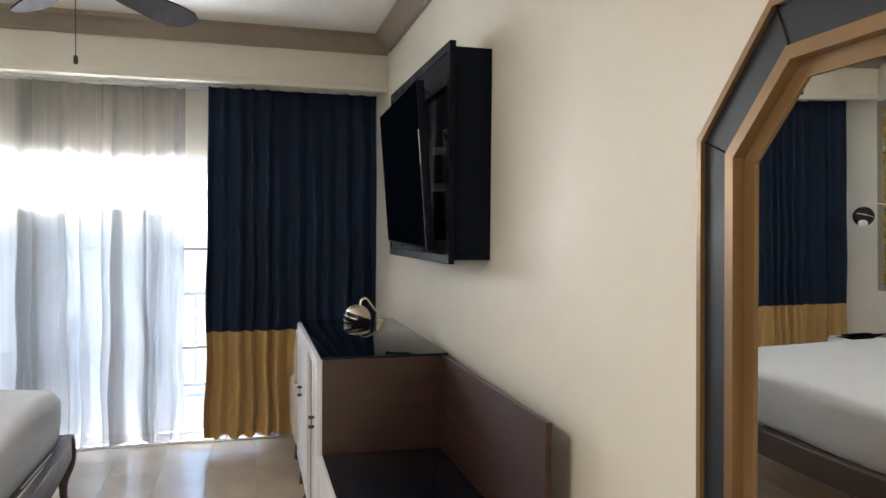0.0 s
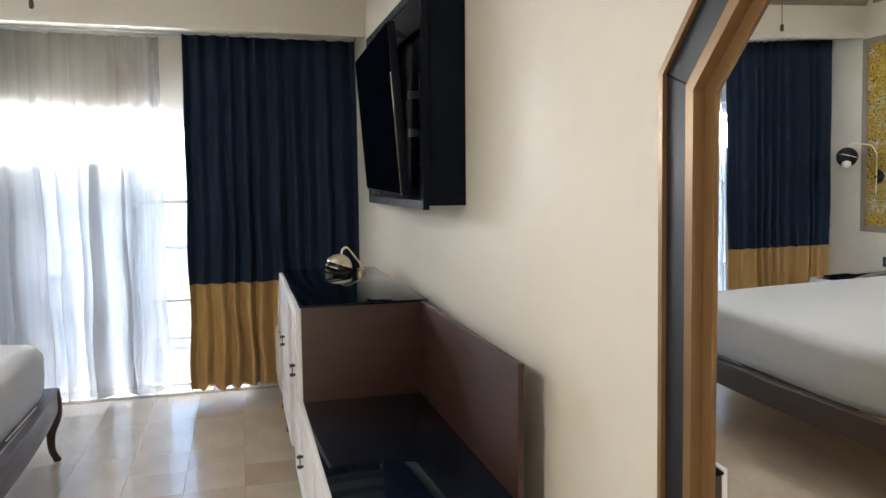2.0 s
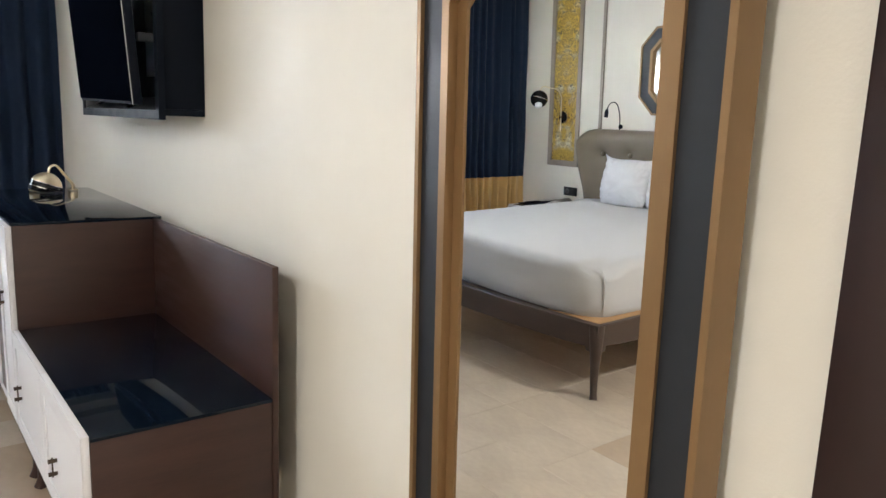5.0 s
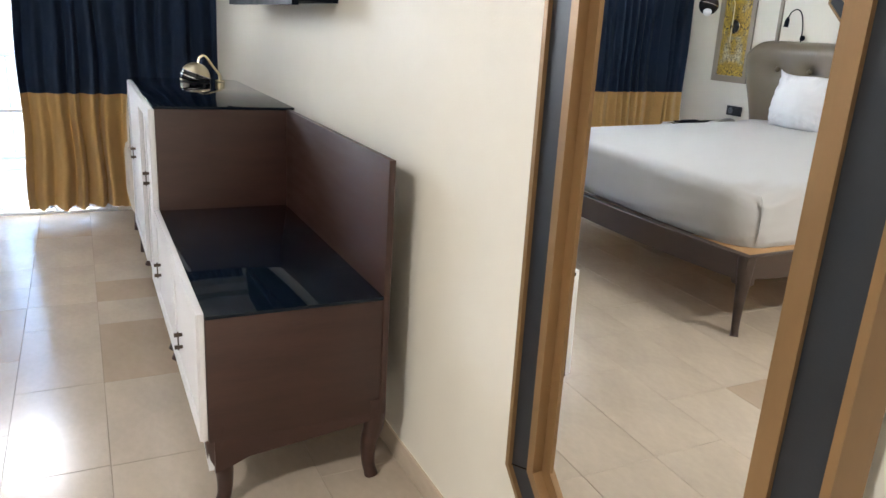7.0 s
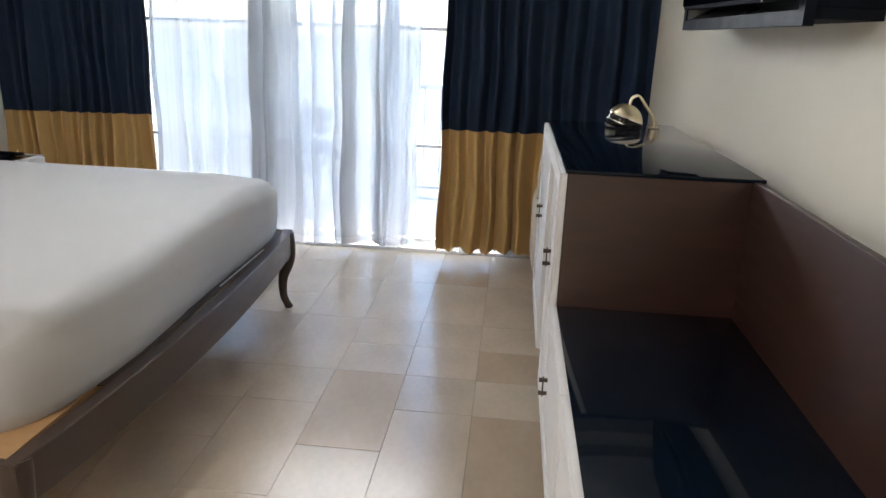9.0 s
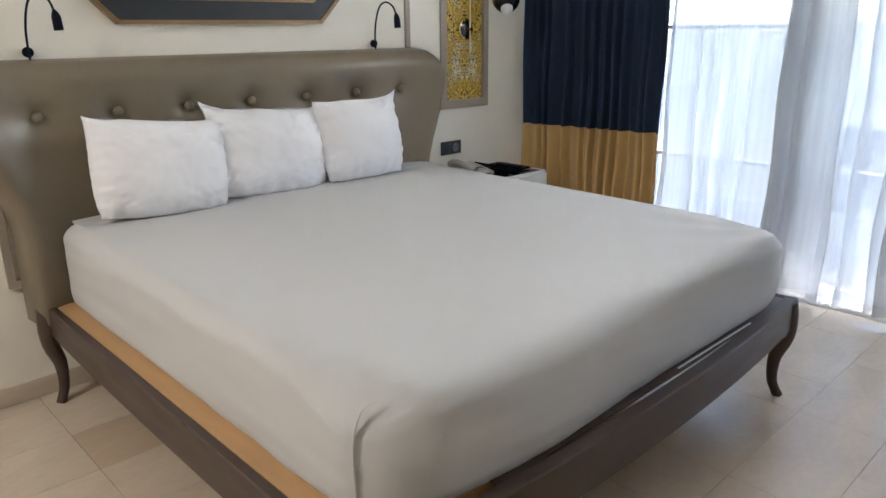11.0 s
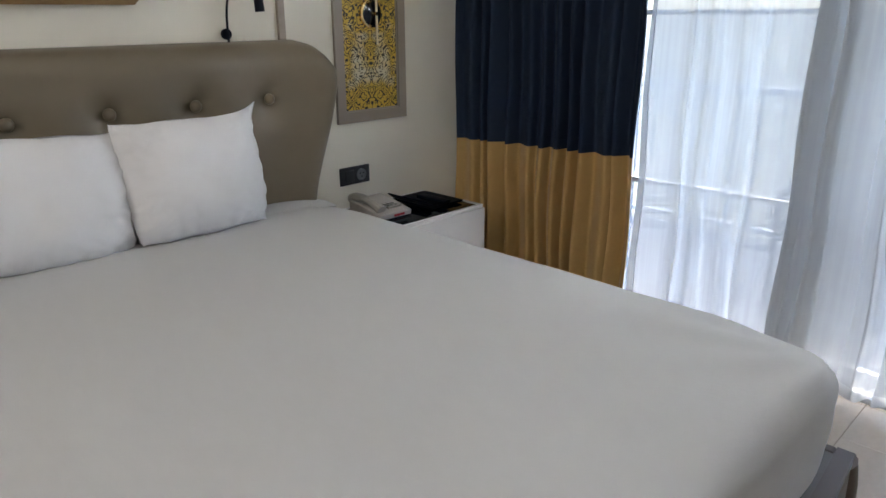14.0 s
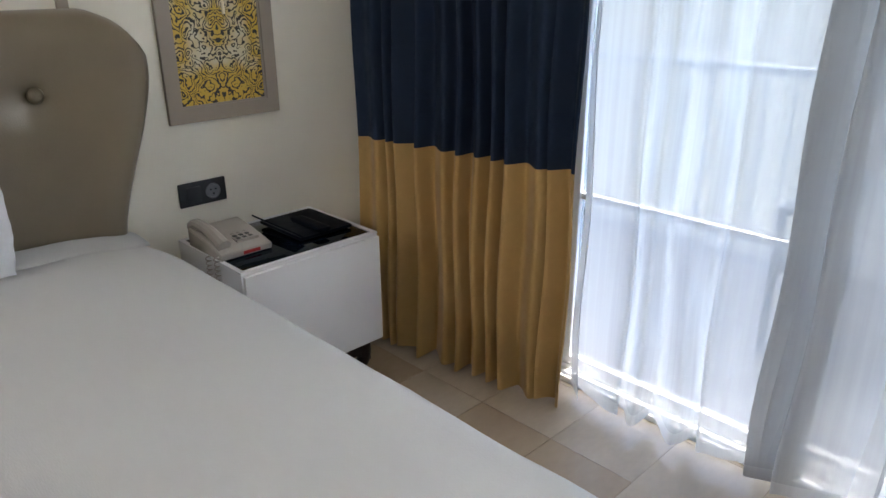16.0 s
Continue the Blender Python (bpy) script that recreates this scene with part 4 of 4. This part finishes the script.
def front(parent, name, y0, y1, z0, z1, hy, hz):
    """A white framed front with a recessed field and a handle."""
    f = part(name, box(FX - 0.014, FX + 0.003, y0, y1, z0, z1, 0.002), WHITE_LACQ, parent, "white lacquered front")
    m = 0.055
    part("moulding", ring_prism([(y0 + 0.002, z0 + 0.002), (y1 - 0.002, z0 + 0.002), (y1 - 0.002, z1 - 0.002), (y0 + 0.002, z1 - 0.002)], [(y0 + m, z0 + m), (y1 - m, z0 + m), (y1 - m, z1 - m), (y0 + m, z1 - m)], "x", FX - 0.0195, FX - 0.0145), WHITE_LACQ, f)
    cabinet_handle(hy, hz, f)
    return f


front(low, "drawer", LY0 + 0.004, 2.694, 0.262, LZ + 0.004, 2.50, 0.415)
front(low, "drawer", 2.700, LY1 - 0.004, 0.262, LZ + 0.004, 3.17, 0.44)
for x, y, sx, sy in ((FX + 0.045, LY0 + 0.045, -1, -0.6), (BX - 0.01, LY0 + 0.04, 0.6, -0.6), (FX + 0.045, LY1 - 0.06, -1, 0.0), (BX - 0.01, LY1 - 0.06, 0.6, 0)):
    part("leg", cabriole(x, y, 0.30, sx * 0.5, sy * 0.5, 0.046, 0.021), DR_WOOD, low)

high = thing("minibar_cabinet", (3.8, 3.95, 0), "taller walnut cabinet with white doors and black glass top", "cabinet")
part("body", box(FX + 0.004, BX + 0.03, LY1, HY1, 0.255, HZ - 0.012, 0.002), DR_WOOD, high)
part("glass_top", box(FX - 0.004, BX + 0.035, LY1 - 0.006, HY1 + 0.004, HZ - 0.0115, HZ, 0.0015), BLACK_GLASS, high, "glossy black glass top")
front(high, "door", LY1 + 0.004, 3.575, 0.262, HZ - 0.013, 3.50, 0.755)
front(high, "door", 3.845, HY1 - 0.004, 0.262, HZ - 0.013, 4.30, 0.725)
part("top_rail", box(FX - 0.0195, FX + 0.003, 3.5755, 3.8445, HZ - 0.068, HZ - 0.013, 0.002), WHITE_LACQ, high, "white rail above the dark panel")
part("recessed_panel", box(FX - 0.002, FX + 0.0035, 3.5755, 3.8445, 0.262, HZ - 0.0685), DR_WOOD, high, "dark walnut panel between the white doors", smooth=0)
part("front_apron", prism([(LY1 + 0.002, 0.256), (HY1, 0.256), (HY1, 0.15), (HY1 - 0.08, 0.19), (HY1 - 0.25, 0.205), (LY1 + 0.002, 0.205)], "x", FX + 0.004, FX + 0.024), WHITE_LACQ, high, "white front apron")
for x, y, sx, sy in ((FX + 0.045, HY1 - 0.05, -1, 0.6), (BX - 0.01, HY1 - 0.05, 0.6, 0.6), (FX + 0.045, LY1 + 0.05, -1, 0.0), (BX - 0.01, LY1 + 0.05, 0.6, 0.0)):
    part("leg", cabriole(x, y, 0.30, sx * 0.5, sy * 0.5, 0.046, 0.021), DR_WOOD, high)

# ball lamp on the cabinet
LX, LYB, LR = 3.853, 4.49, 0.082
bl = thing("ball_lamp", (LX, LYB, HZ), "brass ball lamp with black band and looped arms, on the cabinet", "table lamp")
bc = Vector((LX, LYB, HZ + 0.019))


def on_top(bm):
    """Cut off below the cabinet's glass top, and closed there."""
    bmesh.ops.bisect_plane(bm, geom=bm.verts[:] + bm.edges[:] + bm.faces[:], plane_co=(0, 0, HZ + 0.001), plane_no=(0, 0, -1), clear_outer=True)
    bmesh.ops.holes_fill(bm, edges=[e for e in bm.edges if e.is_boundary])
    bmesh.ops.recalc_face_normals(bm, faces=bm.faces[:])
    return bm


def band(lo, hi, r, tilt, rows=7):
    """A zone of a ball between two heights, tilted, with a thin inner side."""
    bm = bmesh.new()
    hs = [lo + (hi - lo) * k / (rows - 1) for k in range(rows)]
    prof = [(math.sqrt(r * r - h * h), h) for h in hs] + [(math.sqrt(r * r - h * h) - 0.004, h) for h in reversed(hs)]
    ring = [[bm.verts.new((rr * math.cos(a), rr * math.sin(a), h)) for a in (2 * math.pi * k / 40 for k in range(40))] for rr, h in prof]
    for q in range(len(ring)):
        nxt = ring[(q + 1) % len(ring)]
        for k in range(40):
            bm.faces.new((ring[q][k], ring[q][(k + 1) % 40], nxt[(k + 1) % 40], nxt[k]))
    bmesh.ops.transform(bm, matrix=Matrix.Translation(bc) @ tilt.to_4x4(), verts=bm.verts[:])
    bmesh.ops.recalc_face_normals(bm, faces=bm.faces[:])
    return bm


TILT = Euler((0.0, radians(19), 0)).to_matrix()
part("shell", on_top(ball(bc, LR, u=36, v=24)), PALE_BRASS, bl, "pale brass dome")
part("band", on_top(band(-0.030, 0.022, LR + 0.0018, TILT)), BLACK_GLOSS, bl, "glossy black band")
part("trim_ring", on_top(band(-0.006, -0.002, LR + 0.0034, TILT, 3)), CHROME, bl, "thin chrome ring")
part("trim_ring", on_top(band(0.022, 0.0245, LR + 0.0028, TILT, 3)), CHROME, bl, "thin chrome ring")
for dy in (-0.022, 0.022):
    part("arm", tube(curve_points([(LX + 0.018, LYB + dy * 0.5, HZ + 0.094), (LX + 0.026, LYB + dy * 0.7, HZ + 0.126), (LX + 0.048, LYB + dy * 0.9, HZ + 0.139), (LX + 0.064, LYB + dy, HZ + 0.130), (LX + 0.102, LYB + dy * 1.2, HZ + 0.078), (LX + 0.134, LYB + dy * 1.2, HZ + 0.034), (LX + 0.136, LYB + dy * 0.9, HZ + 0.006)]), 0.0046, 8), PALE_BRASS, bl, "pale brass looped arm")
part("base", lathe([(0.026, 0), (0.026, 0.006), (0.012, 0.009)], (LX + 0.135, LYB, HZ + 0.0005), 20), PALE_BRASS, bl)

# ---- chair past the cabinet ----
ac = thing("upholstered_chair", (3.8, 5.05, 0), "cream upholstered chair with dark wooden back, half hidden past the cabinet", "chair")
part("seat", soft_box(3.50, 4.08, 4.80, 5.36, 0.24, 0.63, 0.05, 8), CREAM_FABRIC, ac, "cream upholstered seat")
part("back", soft_box(3.545, 4.08, 5.33, 5.40, 0.55, 0.98, 0.025, 6), DR_WOOD, ac, "dark wooden backrest")
part("arm", tube([(3.555, 5.34, 0.93), (3.53, 5.15, 0.80), (3.52, 4.95, 0.64)], [0.012, 0.012, 0.014], 8), CREAM_FABRIC, ac, "pale piped arm")
for x, y in ((3.56, 4.84), (3.56, 5.36), (4.03, 4.84), (4.03, 5.36)):
    part("leg", tube([(x, y, 0.26), (x, y, 0.12), (x - 0.01, y + 0.006, 0.0)], [0.024, 0.019, 0.016], 10), DR_WOOD, ac)

# ---- television in its wall box ----
TY0, TY1, TZ0, TZ1, TX = 2.958, 4.165, 1.528, 2.395, 4.02
tb = thing("television_box", (EAST, 3.5, TZ0), "black wall-hung box around the television, open in front", "wall cabinet")
part("top", box(TX, EAST - 0.001, TY0, TY1, TZ1 - 0.025, TZ1, 0.002), BLACK_PAINT, tb)
part("bottom", box(TX, EAST - 0.001, TY0, TY1, TZ0, TZ0 + 0.025, 0.002), BLACK_PAINT, tb)
part("side", box(TX, EAST - 0.001, TY0, TY0 + 0.025, TZ0 + 0.0255, TZ1 - 0.0255, 0.002), BLACK_PAINT, tb)
part("side", box(TX, EAST - 0.001, TY1 - 0.025, TY1, TZ0 + 0.0255, TZ1 - 0.0255, 0.002), BLACK_PAINT, tb)
part("back", box(EAST - 0.014, EAST - 0.001, TY0 + 0.0255, TY1 - 0.0255, TZ0 + 0.0255, TZ1 - 0.0255), BLACK_PAINT, tb)
O = [(TY0 - 0.018, TZ0 - 0.016), (TY1 + 0.018, TZ0 - 0.016), (TY1 + 0.018, TZ1 + 0.018), (TY0 - 0.018, TZ1 + 0.018)]
I = [(TY0 + 0.02, TZ0 + 0.02), (TY1 - 0.02, TZ0 + 0.02), (TY1 - 0.02, TZ1 - 0.02), (TY0 + 0.02, TZ1 - 0.02)]
part("front_lip", ring_prism(O, I, "x", TX - 0.026, TX - 0.0005), BLACK_PAINT, tb)
J = [(TY0 + 0.075, TZ0 + 0.075), (TY1 - 0.075, TZ0 + 0.075), (TY1 - 0.075, TZ1 - 0.075), (TY0 + 0.075, TZ1 - 0.075)]
bm = bmesh.new()
fo_, fi_ = [bm.verts.new((TX - 0.02, *p)) for p in I], [bm.verts.new((TX + 0.075, *p)) for p in J]
for k in range(4):
    bm.faces.new((fo_[k], fo_[(k + 1) % 4], fi_[(k + 1) % 4], fi_[k]))
bmesh.ops.solidify(bm, geom=bm.faces[:], thickness=0.004)
part("slope_liner", bm, GREY_LIP, tb, "dark grey sloping inner border")

tvm = Matrix.Translation((3.928, 3.03, 1.565)) @ Euler((radians(1.0), radians(-4.5), radians(-2.6))).to_matrix().to_4x4()
tv = thing("television", (3.928, 3.03, 1.565), "flat black television, switched off, tilted down in its wall box", "television")


def placed(bm):
    bmesh.ops.transform(bm, matrix=tvm, verts=bm.verts[:])
    return bm


part("housing", placed(box(0.002, 0.034, 0, 1.10, 0, 0.70, 0.004)), BLACK_PAINT, tv)
part("screen", placed(box(-0.003, 0.0015, 0.006, 1.094, 0.012, 0.694, 0.001)), SCREEN, tv, "dark glossy screen")
part("edge_trim", placed(box(-0.0045, -0.0022, -0.0015, -0.0003, 0.0, 0.50)), CHROME, tv, "thin bright edge trim")
part("rear_bulge", placed(soft_box(0.0345, 0.075, 0.22, 0.80, 0.06, 0.46, 0.015, 4)), BLACK_PAINT, tv)
mt = thing("television_bracket", (4.12, 3.5, 1.95), "grey steel wall bracket behind the television", "bracket")
part("wall_plate", box(EAST - 0.03, EAST - 0.0145, 3.18, 3.62, 1.70, 2.15, 0.002), GREY_LIP, mt)
for z in (1.82, 1.98):
    part("arm", box(4.00, EAST - 0.0305, 3.20, 3.23, z, z + 0.035, 0.004), GREY_LIP, mt, "steel arm")
for k, (y, z) in enumerate(((3.08, 2.05), (3.10, 1.85))):
    solid("cable", tube(curve_points([(EAST - 0.016, y, z), (4.08, y + 0.02, z - 0.06), (4.05, y + 0.05, z - 0.16), (4.10, y + 0.04, z - 0.26), (4.13, y + 0.10, z - 0.30)]), 0.005, 6), BLACK_GLOSS, (4.1, y, z - 0.3), "black cable hanging behind the television", "cable")

# ---- standing height mirror on the east wall ----
mr = thing("wall_mirror", (4.12, 1.04, 0.28), "tall mirror with cut corners, charcoal band and bronze-gilt edges", "mirror")
# hangs a little askew: turned and tipped from the wall
MT = Matrix.Translation((4.12, 1.04, 1.162)) @ Euler((0, radians(-1.0), radians(-1.36))).to_matrix().to_4x4() @ Matrix.Translation((-4.12, -1.04, -1.162))


def hung(bm):
    bmesh.ops.transform(bm, matrix=MT, verts=bm.verts[:])
    return bm


MO = lambda d: octagon(1.0215, 1.162, 0.3835 - d, 0.885 - d, 0.213 - d * 0.586)
part("outer_edge", hung(ring_prism(MO(0), MO(0.014), "x", 4.082, 4.150)), GILT, mr, "bronze-gilt outer edge")
part("band", hung(ring_prism(MO(0.0142), MO(0.088), "x", 4.092, 4.140)), BLACK_BAND, mr, "charcoal leather band")
part("inner_edge", hung(ring_prism(MO(0.0882), MO(0.112), "x", 4.084, 4.140)), GILT, mr, "bronze-gilt inner edge")
part("inner_bead", hung(ring_prism(MO(0.1125), MO(0.142), "x", 4.108, 4.140)), GILT, mr, "bronze-gilt bead")
part("mirror_glass", hung(prism(MO(0.143), "x", 4.112, 4.120)), MIRROR, mr, smooth=0)
part("backing", hung(prism(MO(0.03), "x", 4.1405, 4.146)), BLACK_PAINT, mr)
outer, inner = MO(0.012), MO(0.090)
for k in range(8):
    a, b = Vector((4.0915, *outer[k])), Vector((4.0915, *inner[k]))
    part("band_seam", hung(tube([a, b], 0.0016, 6)), BLACK_GLOSS, mr)

# ---- ceiling fan ----
FCX, FCY, FCZ = 2.62, 3.0, 2.575
fan = thing("ceiling_fan", (FCX, FCY, FCZ), "grey ceiling fan with paddle blades and a pull cord, at rest", "ceiling fan")
part("downrod", tube([(FCX, FCY, FCZ + 0.10), (FCX, FCY, TOP - 0.03)], 0.013, 10), CHROME, fan)
part("canopy", lathe([(0.02, -0.07), (0.055, -0.055), (0.07, -0.001)], (FCX, FCY, TOP), 24), CHROME, fan)
part("motor", lathe([(0.03, -0.075), (0.075, -0.06), (0.105, -0.02), (0.11, 0.03), (0.09, 0.07), (0.03, 0.11)], (FCX, FCY, FCZ), 28), GREY_LIP, fan)
for k in range(6):
    m = Matrix.Translation((FCX, FCY, FCZ - 0.01)) @ Matrix.Rotation(radians(59 + 60 * k), 4, "Z") @ Matrix.Rotation(radians(-16), 4, "X")
    pts = [(0.17, -0.045), (0.30, -0.062), (0.50, -0.075), (0.60, -0.072), (0.655, -0.05), (0.675, 0), (0.655, 0.05), (0.60, 0.072), (0.50, 0.075), (0.30, 0.062), (0.17, 0.045)]
    bm = prism(pts, "z", -0.004, 0.004)
    bmesh.ops.transform(bm, matrix=m, verts=bm.verts[:])
    blade = part("blade", bm, FAN_GREY, fan, "slate grey paddle blade")
    bm = box(0.07, 0.22, -0.018, 0.018, 0.0045, 0.010, 0.002)
    bmesh.ops.transform(bm, matrix=m, verts=bm.verts[:])
    part("blade_iron", bm, GREY_LIP, blade)
part("pull_cord", tube([(FCX, FCY - 0.02, FCZ - 0.07), (FCX, FCY - 0.02, 2.26)], 0.0016, 6), BRONZE, fan)
part("cord_knob", lathe([(0.004, 0.0), (0.008, 0.004), (0.008, 0.026), (0.004, 0.032)], (FCX, FCY - 0.02, 2.23), 12), BRONZE, fan, "dark cord knob")

cl = thing("ceiling_light", (1.3, 0.1, TOP), "round warm ceiling light in the entry", "ceiling light")
part("rim", lathe([(0.17, -0.03), (0.18, -0.025), (0.18, -0.0005), (0.155, -0.0005), (0.155, -0.03)], (1.3, 0.1, TOP), 36), CHROME, cl)
part("diffuser", lathe([(0.15, -0.022), (0.15, -0.002)], (1.3, 0.1, TOP), 36), LAMP_GLOW, cl, "glowing warm diffuser")

# ---- stone floor tiles ----
fl = thing("floor", (2.0, 2.0, 0), "polished cream travertine floor in mixed rectangular tiles", "floor", kind="structure")
rnd = random.Random(11)
tile_meshes = {}
XS = [2.635 + 0.3155 * k for k in range(-9, 6)]


def tile(x0, x1, y0, y1, dark):
    g = 0.0008
    w, d = round(x1 - x0, 3), round(y1 - y0, 3)
    key = (w, d, dark)
    if key not in tile_meshes:
        tile_meshes[key] = mesh_of("tile", box(-w / 2 + g, w / 2 - g, -d / 2 + g, d / 2 - g, -0.0055, 0.0, 0.0009, 1), STONE_DARK if dark else STONE)
    ob = new("tile", tile_meshes[key])
    ob.parent = fl
    ob.location = ((x0 + x1) / 2 - 2.0, (y0 + y1) / 2 - 2.0, 0)


for c in range(len(XS) - 1):
    x0, x1 = max(XS[c], 0.001), min(XS[c + 1], EAST - 0.001)
    if x1 - x0 < 0.02:
        continue
    y = 4.04 + 0.31 * rnd.choice((0, -1))
    if c == 9:
        y = 4.04
    if c in (10, 11):
        y = 3.725 if c == 11 else 4.04
    up, ys = y, [y]
    while up < NORTH - 0.03:
        step = 0.31 if (c in (9, 11) and up < 4.5) or rnd.random() < 0.35 else 0.62
        up = min(up + step, NORTH - 0.03)
        ys.append(up)
    dn = y
    while dn > SOUTH + 0.001:
        step = 0.62 if (c in (9, 11) and dn > 3.5) or rnd.random() < 0.65 else 0.31
        dn = max(dn - step, SOUTH + 0.001)
        ys.insert(0, dn)
    for a, b in zip(ys, ys[1:]):
        if b - a > 0.01:
            dark = (c == 11 and (abs(b - 3.725) < 0.02 or abs(a - 4.035) < 0.02)) or rnd.random() < 0.07
            tile(x0, x1, a, b, dark)
